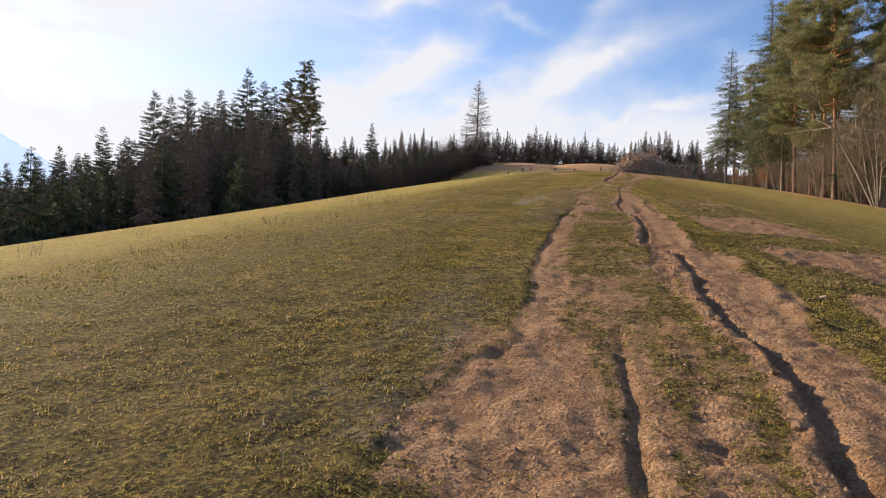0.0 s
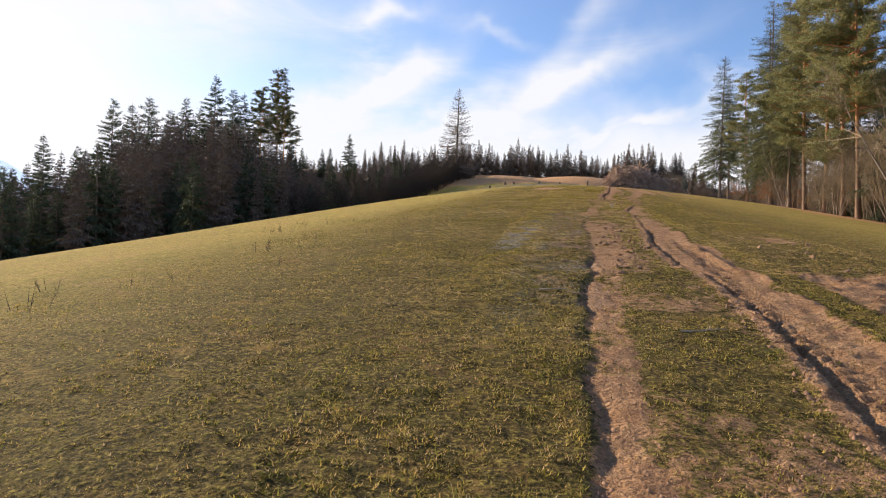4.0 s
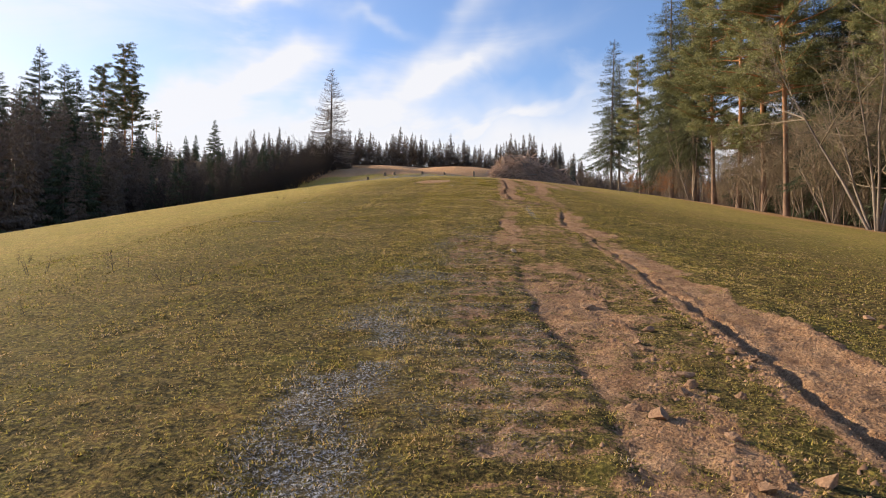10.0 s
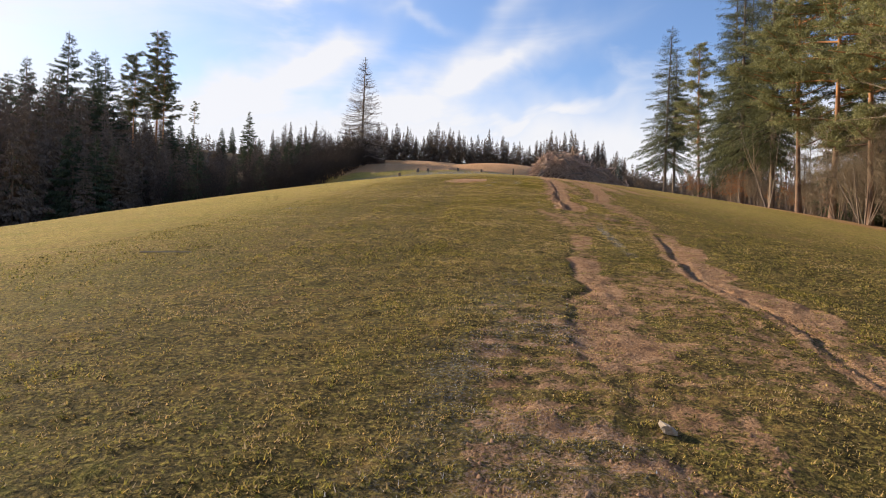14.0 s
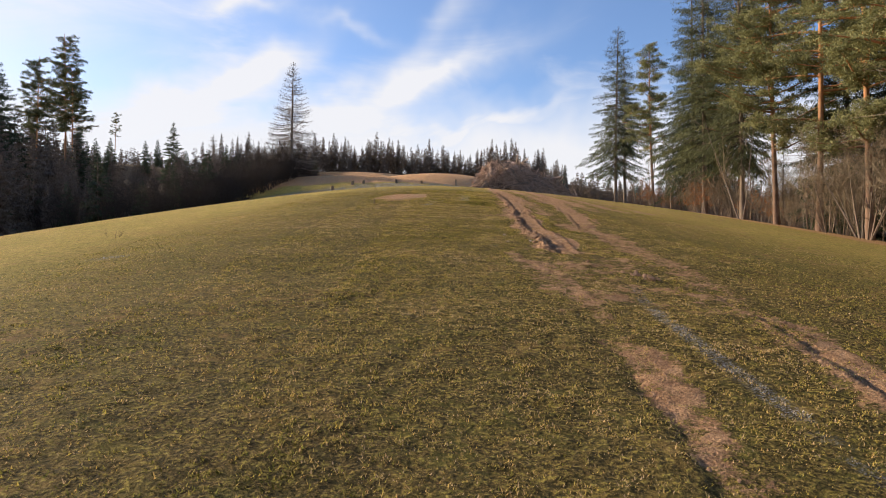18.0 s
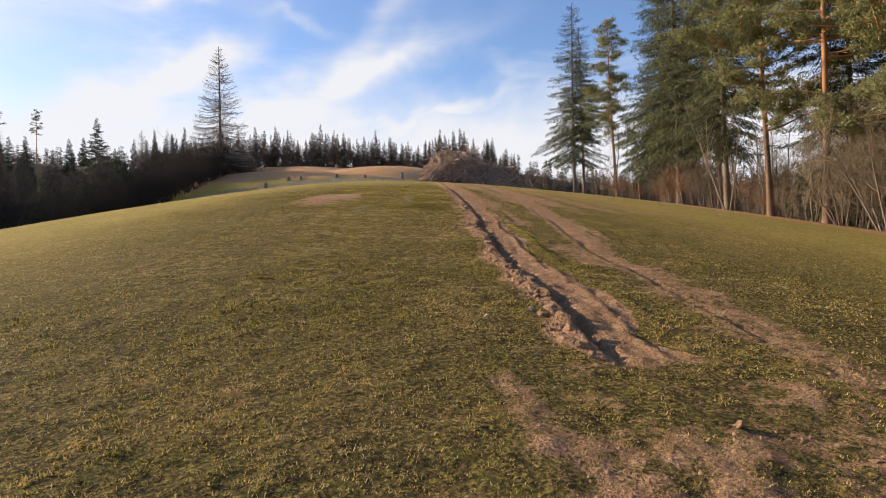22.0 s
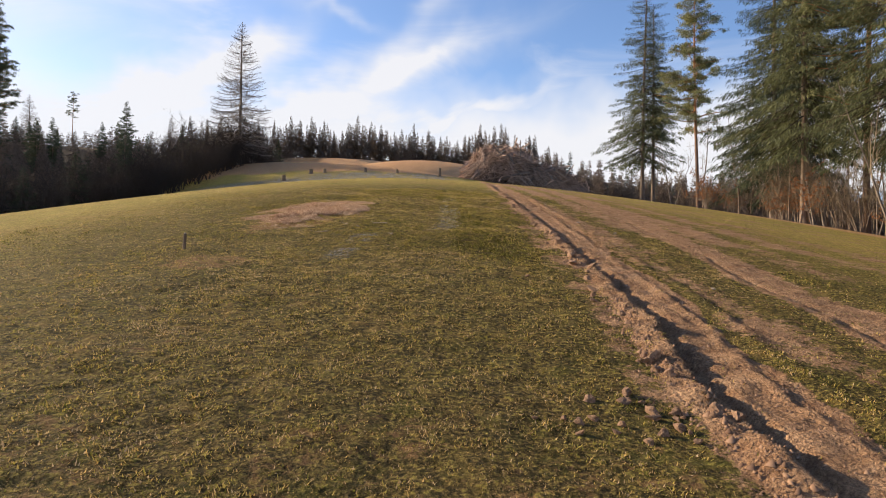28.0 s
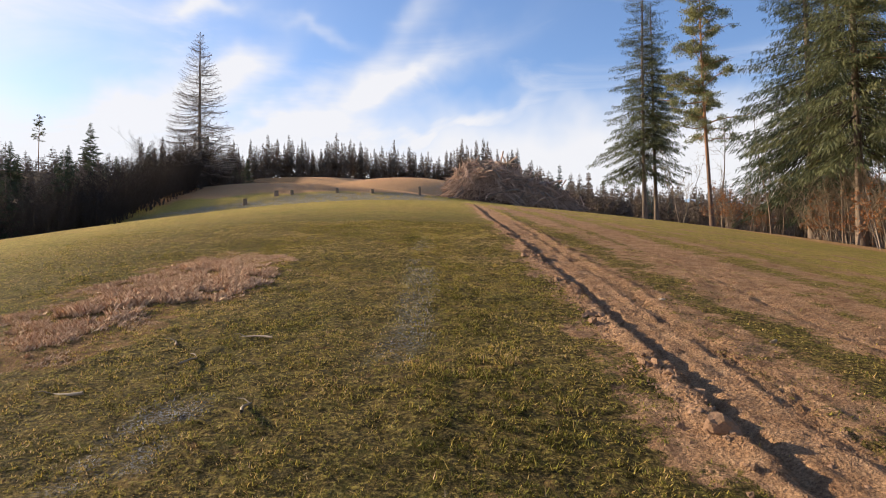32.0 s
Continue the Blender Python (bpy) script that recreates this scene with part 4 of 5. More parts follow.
def woods(name, label, sources, spots):
    """Many trees that nobody could count, joined: spots of x, y, size, turn and the kind of tree."""
    crown, wood, kc, kw = [], [], 0, 0
    cf, wf = [], []
    data = []
    for ob in sources:
        one = []
        for ch in ob.children:
            me = ch.data
            v = np.empty(len(me.vertices) * 3, np.float32)
            me.vertices.foreach_get("co", v)
            f = np.empty(len(me.loops), np.int32)
            me.loops.foreach_get("vertex_index", f)
            one.append((ch.name.split(".")[0], v.reshape(-1, 3), f.reshape(-1, 4)))
        data.append(one)
    for x, y, size, turn, k in spots:
        c, s = math.cos(turn), math.sin(turn)
        rot = np.array([[c, s, 0], [-s, c, 0], [0, 0, 1]]) * size
        off = np.array([x, y, float(land(x, y)) - 0.15])
        for kind, v, f in data[k]:
            w = v @ rot + off
            if kind == "crown":
                crown.append(w)
                cf.append(f + kc)
                kc += len(w)
            elif kind == "trunk":
                wood.append(w)
                wf.append(f + kw)
                kw += len(w)
    ob = new(name, mesh_np(name, np.concatenate(crown), np.concatenate(cf), sources[0].children[-1].data.materials[0]))
    tagged(ob, label, "forest", kind="stuff")
    tagged(part("stems", mesh_np("stems", np.concatenate(wood), np.concatenate(wf), M_BARK), ob), kind="stuff")


# ---- wood on the lower, sunny side ----
WOOD, LEFT_WOOD, RIDGE = "trees of the sunny wood", "trees of the shaded wood", "trees of the far ridge"


def build_sunny_wood():
    s1 = plant(spruce(25.4, 4.3, 0.2, 0.62, M_SPRUCE, 0.5, "tall spruce with bare lower trunk at the wood's corner", 0.8, taper=0.66), 50.2, 116.5, 1, 10, (0, 1.2), WOOD)
    s1b = plant(spruce(22.5, 2.9, 0.36, 0.62, M_SPRUCE, 0.5, "slim spruce with bare lower trunk beside a taller one", 0.7, taper=0.6), 52.0, 117.2, 1, 200, (0, 1.0), WOOD)
    p1 = plant(pine(20.9, 3.7, 0.34, "thin pine with sparse grey-green crown and bare trunk", 1.05), 49.9, 106.4, 1, 0, (0, -0.6), WOOD)
    d1 = plant(spruce(24.5, 5.0, 0.14, 0.66, M_SPRUCE_BLUE, 0.5, "broad dark spruce with layered drooping limbs", 0.72), 45.6, 92.2, 1, 40, (0, 0), WOOD)
    again(d1, 47.4, 92.6, 1.02, 170, group=WOOD)
    d2 = plant(spruce(26, 4.2, 0.2, 0.66, M_SPRUCE, 0.5, "tall spruce with hanging yellow-green twigs and pale trunk", 0.8, taper=0.6), 42.9, 86.6, 1, 80, (0, -0.5), WOOD)
    p2 = plant(pine(24, 4.6, 0.3, "pine with glowing orange trunk", 1.0), 43.9, 83.2, 1, 20, (0, 0.5), WOOD)
    p3 = plant(pine(23, 5.6, 0.22, "large pine with orange trunk and dense grey-green crown", 1.3), 39.8, 74.2, 1, 60, (0, 0.4), WOOD)
    p4 = plant(pine(24.5, 5.4, 0.22, "large pine with dense grey-green crown", 1.25), 39.0, 69.6, 1, 150, (0, 0.3), WOOD)
    p5 = plant(pine(24, 6.0, 0.36, "large pine with forked crown and orange bark at the field edge", 1.5), 35.9, 60.1, 1, 250, (0, 0.2), WOOD)
    d3 = plant(spruce(23, 5.0, 0.04, 0.75, M_SPRUCE_BLUE, 0.45, "dark dense spruce with limbs to the ground", 1.0), 39.5, 47.0, 1, 10, (0, 0), WOOD)
    again(p4, 37.6, 64.6, 0.96, 40, group=WOOD)
    again(d2, 41.0, 79.2, 0.93, 130, group=WOOD)
    again(p3, 40.2, 57.0, 1.02, 220, group=WOOD)
    again(p5, 38.5, 51.5, 0.97, 100, group=WOOD)
    kinds = [d1, d3, d2, p3, p4, d1, s1]
    r = np.random.default_rng(21)
    # rows behind the first trees
    for s0, s1_, d0, n in ((36, 60, 27.5, 11), (60, 82, 28.5, 9), (40, 80, 36, 15), (34, 76, 47, 16)):
        for i in range(n):
            s = s0 + (s1_ - s0) * (i + r.uniform(0.15, 0.85)) / n
            d = d0 + r.uniform(-2.2, 3.5)
            x, y = to_xy(s, d)
            if d < 31 and math.hypot(x - 45.6, y - 92.2) < 3.5:
                continue
            again(kinds[int(r.integers(0, len(kinds)))], x, y, r.uniform(0.72, 1.02), r.uniform(0, 360), (r.uniform(-1, 1), r.uniform(-1, 1)), WOOD)
    # leafless trees and scrub on the edge
    bush = plant(bare_tree(12.4, 7, 0.55, [(13, 0.46, 0.55, 0.04), (10, 0.42, 0.55, 0.018), (7, 0.45, 0.6, 0.011)], label="wide leafless brown tree with several trunks", lean=0.5), 33.4, 50.2, 1, 0, (0, 0), WOOD)
    thin = plant(bare_tree(6.4, 7, 0.55, [(9, 0.46, 0.55, 0.02), (8, 0.42, 0.55, 0.012), (6, 0.45, 0.6, 0.008)], bark=M_BARK, label="leafless scrub with dense brown twigs", lean=0.6, name="bare_shrub"), 36.6, 64.0, 1, 0, (0, 0), WOOD)
    fork = plant(bare_tree(8.5, 2, 0.5, [(6, 0.42, 0.5, 0.03), (6, 0.42, 0.55, 0.011), (4, 0.45, 0.6, 0.006)], label="small forked leafless tree with pale bark", lean=0.3), 39.6, 77.6, 1, 0, (0, 0), WOOD)
    pole = plant(bare_tree(9, 1, 0.4, [(9, 0.26, 0.45, 0.014), (5, 0.4, 0.5, 0.006)], bark=M_BARK, label="slender leafless sapling with thin side twigs", lean=0.08, name="sapling"), 46.0, 100.5, 1, 0, (0, 0), WOOD)
    beech = plant(bare_tree(4.2, 3, 0.55, [(7, 0.5, 0.55, 0.014), (5, 0.45, 0.6, 0.006)], label="young beech holding rust-brown leaves", lean=0.35, name="beech_sapling", leaves=900), 41.2, 84.0, 1, 0, (0, 0), WOOD)
    for s, d, k, turn in ((62.0, 22.9, 0.62, 140), (49.5, 23.5, 0.85, 60), (43.5, 23.8, 0.95, 300), (38.0, 24.5, 1.0, 190), (72.5, 23.4, 0.55, 20), (76.0, 24.6, 0.6, 250), (67.5, 24.2, 0.6, 90), (82.0, 25.0, 0.45, 120)):
        again(bush, *to_xy(s, d), k, turn, group=WOOD)
    again(fork, 50.6, 111.5, 0.85, 60, group=WOOD)
    for i in range(85):
        s = 44 + 64 * (i + r.uniform(0, 1)) / 85
        x, y = to_xy(s, 23.4 + r.uniform(-0.8, 3.2))
        if 107 < s:
            continue
        again([thin, thin, thin, thin, fork, pole][int(r.integers(0, 6))], x, y, r.uniform(0.22, 0.8), r.uniform(0, 360), (r.uniform(-4, 4), r.uniform(-4, 4)), WOOD)
    for i in range(16):
        s = 80 + 24 * r.uniform(0, 1)
        x, y = to_xy(s, 23.5 + r.uniform(-0.6, 4.5))
        again(pole, x, y, r.uniform(0.45, 0.95), r.uniform(0, 360), (r.uniform(-4, 4), r.uniform(-4, 4)), WOOD)
    for i in range(16):
        s = 76 + 30 * r.uniform(0, 1)
        x, y = to_xy(s, 22.8 + r.uniform(-0.5, 3.0))
        again(beech, x, y, r.uniform(0.5, 1.1), r.uniform(0, 360), group=WOOD)


build_sunny_wood()


# ---- shaded wood across the field ----
def build_shaded_wood():
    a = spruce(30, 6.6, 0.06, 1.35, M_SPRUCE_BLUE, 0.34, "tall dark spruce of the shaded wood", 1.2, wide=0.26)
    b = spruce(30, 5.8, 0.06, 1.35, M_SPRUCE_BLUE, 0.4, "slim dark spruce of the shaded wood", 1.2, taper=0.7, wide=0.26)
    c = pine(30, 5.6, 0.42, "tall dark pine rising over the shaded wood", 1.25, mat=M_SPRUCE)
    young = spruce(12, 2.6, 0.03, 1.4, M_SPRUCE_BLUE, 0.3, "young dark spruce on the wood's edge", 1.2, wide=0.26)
    used = set()

    def put(ob, x, y, top_z=None, size=None, label=""):
        k = size or (top_z - float(land(x, y))) / ob["tall"]
        if id(ob) not in used:
            used.add(id(ob))
            return plant(ob, x, y, k, float(r.uniform(0, 360)), group=LEFT_WOOD)
        return again(ob, x, y, k, float(r.uniform(0, 360)), group=LEFT_WOOD, label=label)

    r = np.random.default_rng(5)
    # skyline trees: azimuth and elevation of the tip from the start of the walk, and distance
    for az, el, dist, ob in ((-34.5, 5.0, 105, a), (-32.6, 5.6, 112, b), (-31.3, 6.6, 118, a), (-30.0, 5.9, 108, b), (-28.3, 8.4, 112, a), (-26.6, 7.8, 140, b),
                             (-24.8, 11.6, 165, a), (-23.4, 11.3, 172, a), (-22.2, 12.0, 160, b), (-20.8, 11.2, 176, b), (-19.6, 12.3, 170, a), (-18.6, 11.6, 182, b),
                             (-17.6, 14.2, 178, a), (-16.2, 13.3, 186, b), (-15.2, 13.0, 176, a), (-14.0, 13.6, 200, c), (-12.75, 15.2, 214, c), (-12.2, 13.2, 205, c), (-11.4, 9.6, 190, a)):
        x, y = dist * math.sin(radians(az)), dist * math.cos(radians(az))
        put(ob, x, y, 1.55 + dist * math.tan(radians(el + 0.55)))
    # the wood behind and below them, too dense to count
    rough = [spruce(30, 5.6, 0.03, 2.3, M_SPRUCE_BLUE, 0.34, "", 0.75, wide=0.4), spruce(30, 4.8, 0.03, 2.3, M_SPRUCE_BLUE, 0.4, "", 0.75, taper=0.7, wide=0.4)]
    spots = []
    for i in range(900):
        s, d = r.uniform(5, 215), -46 - 85 * r.uniform(0, 1) ** 1.3
        if s > 125 and d > -62:
            continue
        x, y = to_xy(s, d)
        dist, az = math.hypot(x, y), math.degrees(math.atan2(x, y))
        el = np.interp(az, [-90, -62, -34, -30, -26, -22, -17, -12, -9], [4.5, 4.5, 5.2, 6.8, 8.2, 11.2, 12.2, 10.2, 6.5]) * r.uniform(0.7, 1.0)
        h = 1.55 + dist * math.tan(radians(el)) - float(land(x, y))
        if h > 6 and len(spots) < 380:
            spots.append((x, y, min(h, 32) / 30, r.uniform(0, 6.28), int(r.integers(0, 2))))
    for i in range(90):
        x, y = to_xy(r.uniform(112, 205), -r.uniform(36, 80))
        spots.append((x, y, r.uniform(0.2, 0.38), r.uniform(0, 6.28), int(r.integers(0, 2))))
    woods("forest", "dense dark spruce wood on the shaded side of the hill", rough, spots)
    for ob in rough:
        for ch in list(ob.children):
            bpy.data.objects.remove(ch)
        bpy.data.objects.remove(ob)
    # the young edge below the bare larch
    for i in range(110):
        s = r.uniform(30, 190)
        d = np.interp(s, [30, 70, 110, 125, 148, 190], [-46, -44, -42, -34, -27, -27]) - r.uniform(0, 26)
        x, y = to_xy(s, d)
        put(young, x, y, None, r.uniform(0.45, 1.05) * (0.75 if s > 112 else 1.0))
    # landmarks behind
    put(a, -31.1, 261.0, 52.4, label="single spruce standing above a thicket")
    lone = pine(26, 3.6, 0.55, "lone tall pine with a tufted crown", 0.55, mat=M_SPRUCE)
    put(lone, -73.5, 362.7, 76.2)
    for i in range(40):
        x, y = r.uniform(-120, -5), r.uniform(225, 350)
        put((a, b)[i % 2], x, y, None, r.uniform(0.3, 0.55))
    larch = plant(dead_conifer(), 6.3, 149.2, 1, 30, (-1.5, 2.2), LEFT_WOOD)
    again(larch, -19.0, 262.0, 0.9, 100, group=LEFT_WOOD, label="thin dead trunk with few limbs")
    again(larch, -84.0, 345.0, 1.0, 10, group=LEFT_WOOD, label="bare grey larch far behind the wood")
    # stems and twigs coloured near-black to paint the thicket's backlit shade
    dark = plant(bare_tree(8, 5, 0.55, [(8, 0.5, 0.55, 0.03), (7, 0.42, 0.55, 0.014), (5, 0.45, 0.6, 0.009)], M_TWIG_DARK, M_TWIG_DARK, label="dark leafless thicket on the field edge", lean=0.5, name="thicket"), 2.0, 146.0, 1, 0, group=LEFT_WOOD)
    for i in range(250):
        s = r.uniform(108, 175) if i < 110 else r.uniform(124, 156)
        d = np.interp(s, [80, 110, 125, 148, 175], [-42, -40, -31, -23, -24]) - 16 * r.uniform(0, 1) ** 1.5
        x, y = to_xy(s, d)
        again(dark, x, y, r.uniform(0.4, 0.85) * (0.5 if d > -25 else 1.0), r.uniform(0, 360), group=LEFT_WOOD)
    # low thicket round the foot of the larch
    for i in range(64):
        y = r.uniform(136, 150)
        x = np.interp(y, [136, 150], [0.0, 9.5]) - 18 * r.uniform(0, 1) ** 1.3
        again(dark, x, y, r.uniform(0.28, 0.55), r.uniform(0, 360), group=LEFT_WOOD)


build_shaded_wood()


# ---- ridge behind the dry field ----
def build_ridge():
    r = np.random.default_rng(11)
    far = [spruce(22, 2.5, 0.1, 1.7, M_FAR_HAZED, 0.3, "small-looking spruce of the far ridge", 0.75, "spruce_tree", wide=0.42),
           spruce(24, 2.3, 0.3, 1.7, M_FAR_HAZED, 0.3, "tall spruce with bare stem on the far ridge", 0.7, "spruce_tree", wide=0.42),
           spruce(18, 2.7, 0.05, 1.7, M_FAR_HAZED, 0.3, "bushy spruce of the far ridge", 0.8, "spruce_tree", wide=0.42)]
    first = [True, True, True]
    base = Vector((13.36, 61.26, 10.54))

    def stand(x, y, k, size):
        if first[k]:
            first[k] = False
            plant(far[k], x, y, size, 0, group=RIDGE)
        else:
            again(far[k], x, y, size, float(r.uniform(0, 360)), group=RIDGE)

    spots = []
    for i in range(170):
        az = -9 + 32 * (i + r.uniform(0, 1)) / 170
        dist = 318 + r.uniform(-4, 18)
        spots.append((base.x + dist * math.sin(radians(az)), base.y + dist * math.cos(radians(az)), r.uniform(0.66, 0.98) + 0.16 * math.sin(az * 1.7) * math.sin(az * 0.63 + 1), r.uniform(0, 6.28), int(r.integers(0, 3))))
    for i in range(110):
        az, dist = r.uniform(-12, 25), 340 + r.uniform(-4, 40)
        spots.append((base.x + dist * math.sin(radians(az)), base.y + dist * math.cos(radians(az)), r.uniform(0.5, 0.92), r.uniform(0, 6.28), int(r.integers(0, 3))))
    for i in range(260):
        az, dist = r.uniform(18, 56), r.uniform(80, 150)
        x, y = base.x + dist * math.sin(radians(az)), base.y + dist * math.cos(radians(az))
        el = np.interp(az, [18, 21, 24, 27, 32, 36, 56], [8.6, 8.5, 8.2, 7.7, 6.8, 6.1, 5.2]) * r.uniform(0.8, 1.02)
        h = 10.54 + dist * math.tan(radians(el)) - float(land(x, y))
        s, d = to_sd(x, y)
        if h > 2.5 and (d > 30 or (s > 127 and d > 23) or s > 138) and math.hypot(x - 39.6, y - 131) > 11:
            spots.append((x, y, min(h, 26) / 18, r.uniform(0, 6.28), 2))
    for i in range(120):
        az, dist = -28 + 23 * (i + r.uniform(0, 1)) / 120, r.uniform(395, 450)
        x, y = base.x + dist * math.sin(radians(az)), base.y + dist * math.cos(radians(az))
        h = 10.54 + dist * math.tan(radians(np.interp(az, [-28, -20, -10, -5], [10.6, 9.6, 8.7, 7.4]) * r.uniform(0.9, 1.02))) - float(land(x, y))
        if h > 5:
            spots.append((x, y, min(h, 34) / 22, r.uniform(0, 6.28), 0))
    # trees over the crest behind the brush pile and the gap in the wood
    for i in range(120):
        az, dist = r.uniform(17, 46), r.uniform(95, 160)
        x, y = base.x + dist * math.sin(radians(az)), base.y + dist * math.cos(radians(az))
        el = np.interp(az, [15, 20, 24, 27, 32, 36, 50], [8.6, 8.6, 8.2, 7.8, 6.8, 6.1, 5.3]) * r.uniform(0.8, 1.03)
        h = 10.54 + dist * math.tan(radians(el)) - float(land(x, y))
        if h > 4 and i < 45:
            stand(x, y, int(r.integers(0, 3)), min(h, 30) / 22)
        elif h > 4:
            spots.append((x, y, min(h, 30) / 22, r.uniform(0, 6.28), int(r.integers(0, 3))))
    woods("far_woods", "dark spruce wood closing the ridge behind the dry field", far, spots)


build_ridge()


# ---- brush pile ----
def build_brush_pile(cx, cy, rx, ry, h):
    pile = tree("brush_pile", "huge heap of cut reddish-brown branches on the crest", "brush pile")
    r = np.random.default_rng(31)
    ca, sa = math.cos(radians(-18)), math.sin(radians(-18))

    def mound(u, v):
        """Height of the heap over its own plan: one high end, one long low shoulder."""
        wav = 1 + 0.14 * np.sin(5 * u + 2 * v) + 0.1 * np.sin(9 * v - 4 * u)
        main = np.clip(1 - ((u + 0.24) / 0.68) ** 2 - (v / 0.95) ** 2, 0, 1) ** 0.72
        low = 0.6 * np.clip(1 - ((u - 0.32) / 0.72) ** 2 - (v / 0.9) ** 2, 0, 1) ** 0.7
        return h * np.maximum(main, low) * wav

    def place(u, v):
        return cx + ca * u * rx - sa * v * ry, cy + sa * u * rx + ca * v * ry

    # solid stand-in for the inner twigs, hollow shade included in its colour
    k = 44
    u, v = np.meshgrid(np.linspace(-1, 1.1, k), np.linspace(-1, 1, k), indexing="ij")
    z = mound(u, v) * 0.6 + (vnoise(u * 9, v * 9, 1.0, 3) - 0.5) * 0.9
    x, y = place(u, v)
    idx = np.arange(k * k).reshape(k, k)
    f = np.stack([idx[:-1, :-1], idx[1:, :-1], idx[1:, 1:], idx[:-1, 1:]], -1).reshape(-1, 4)
    part("packed_core", mesh_np("packed_core", np.stack([x, y, land(x, y) - 0.5 + z], -1).reshape(-1, 3), f, M_BRUSH_CORE), pile)

    def sticks(n, lo, hi, thick, deep):
        u, v = r.uniform(-1, 1.1, 6 * n), r.uniform(-1, 1, 6 * n)
        ok = mound(u, v) > 0.25
        u, v = u[ok][:n], v[ok][:n]
        n = len(u)
        m = mound(u, v)
        e = 0.03
        px, py = place(u, v)
        gu, gv = (mound(u + e, v) - m) / (e * rx), (mound(u, v + e) - m) / (e * ry)
        slope = np.stack([-(gu * ca - gv * sa), -(gu * sa + gv * ca), np.zeros(n)], -1)
        run = np.linalg.norm(slope[:, :2], axis=1)
        slope[:, 2] = -np.minimum(run**2, 2.0)
        c = np.stack([px, py, land(px, py) + m * r.uniform(1 - deep, 1.02, n)], -1)
        across = np.stack([-slope[:, 1], slope[:, 0], np.zeros(n)], -1)
        way = unit(unit(slope) * r.normal(0.75, 0.4, (n, 1)) + unit(across) * r.normal(0, 0.7, (n, 1)) + r.normal(0, 0.3, (n, 3)))
        ln = r.uniform(lo, hi, n)
        t = np.linspace(-0.5, 0.5, 5)
        bend = unit(r.normal(size=(n, 3))) * 0.35
        bend[:, 2] -= 0.2
        lines = c[:, None] + way[:, None] * (ln[:, None] * t)[..., None] + bend[:, None] * (ln[:, None] * t**2)[..., None]
        lines[..., 2] = np.maximum(lines[..., 2], land(lines[..., 0], lines[..., 1]) + 0.02)
        return lines, (thick * r.uniform(0.5, 1.4, n))[:, None] * (1 - 0.6 * (t + 0.5))

    lines, rad = sticks(7000, 0.9, 3.0, 0.034, 0.3)
    ob = part("twigwork", mesh_np("twigwork", *tubes(lines, rad, 3), M_BRUSH), pile)
    ob["kind"] = "stuff"
    lines, rad = sticks(300, 2.0, 5.0, 0.09, 0.03)
    for ln, rd in zip(lines, rad):
        o = ln[0].copy()
        b = part("branch", mesh_np("branch", *tubes((ln - o)[None], rd[None], 6), M_TWIG_GREY if r.uniform() < 0.3 else M_BRUSH, True), pile)
        b.location = o


PILE_X, PILE_Y = 41.6, 130.2
build_brush_pile(PILE_X, PILE_Y, 8.2, 4.8, 4.7)


# ---- stumps and posts by the dry field ----
def build_stump(x, y, r0, h, label):
    st = tree("tree_stump", label, "stump")
    k = 14
    ang = np.linspace(0, 2 * np.pi, k, endpoint=False)
    prof = [(1.45, -0.2), (1.2, 0.08), (1.0, 0.3), (0.95, 0.75), (0.97, 1.0)]
    rg = np.random.default_rng(int(x * 10) % 97)
    wav = 1 + 0.12 * np.sin(5 * ang + x) + 0.05 * rg.normal(size=k)
    v = np.concatenate([np.stack([r0 * p * wav * np.cos(ang), r0 * p * wav * np.sin(ang), np.full(k, h * q)], -1) for p, q in prof])
    idx = np.arange(len(prof) * k).reshape(-1, k)
    nx = np.roll(idx, -1, axis=1)
    f = np.stack([idx[:-1], nx[:-1], nx[1:], idx[1:]], -1).reshape(-1, 4)
    part("stem", mesh_np("stem", v, f, M_WOOD, True), st)
    top_v = np.stack([r0 * 0.97 * wav * np.cos(ang), r0 * 0.97 * wav * np.sin(ang), h * (1.0 + 0.12 * np.cos(ang))], -1)
    v2 = np.concatenate([top_v, [[0, 0, h * 1.02]]])
    f2 = np.stack([np.arange(k), np.roll(np.arange(k), -1), np.full(k, k)], -1)
    part("cut_face", mesh_np("cut_face", v2, f2, M_PALE), st, "pale cut face")
    st.location = (x, y, float(land(x, y)))
    return tagged(st, group="stumps by the dry field")


for az, dist, r0, h in ((-0.9, 70, 0.22, 0.6), (3.0, 73, 0.2, 0.45), (6.9, 72, 0.17, 0.5), (10.0, 71, 0.17, 0.45), (14.2, 71, 0.13, 0.95), (1.7, 73, 0.24, 0.55)):
    bx, by = 13.36 + dist * math.sin(radians(az)), 61.26 + dist * math.cos(radians(az))
    build_stump(bx, by, r0, h, "tall pale-topped stump beside the dry field" if h > 1.2 else "dark weathered tree stump in dry grass")


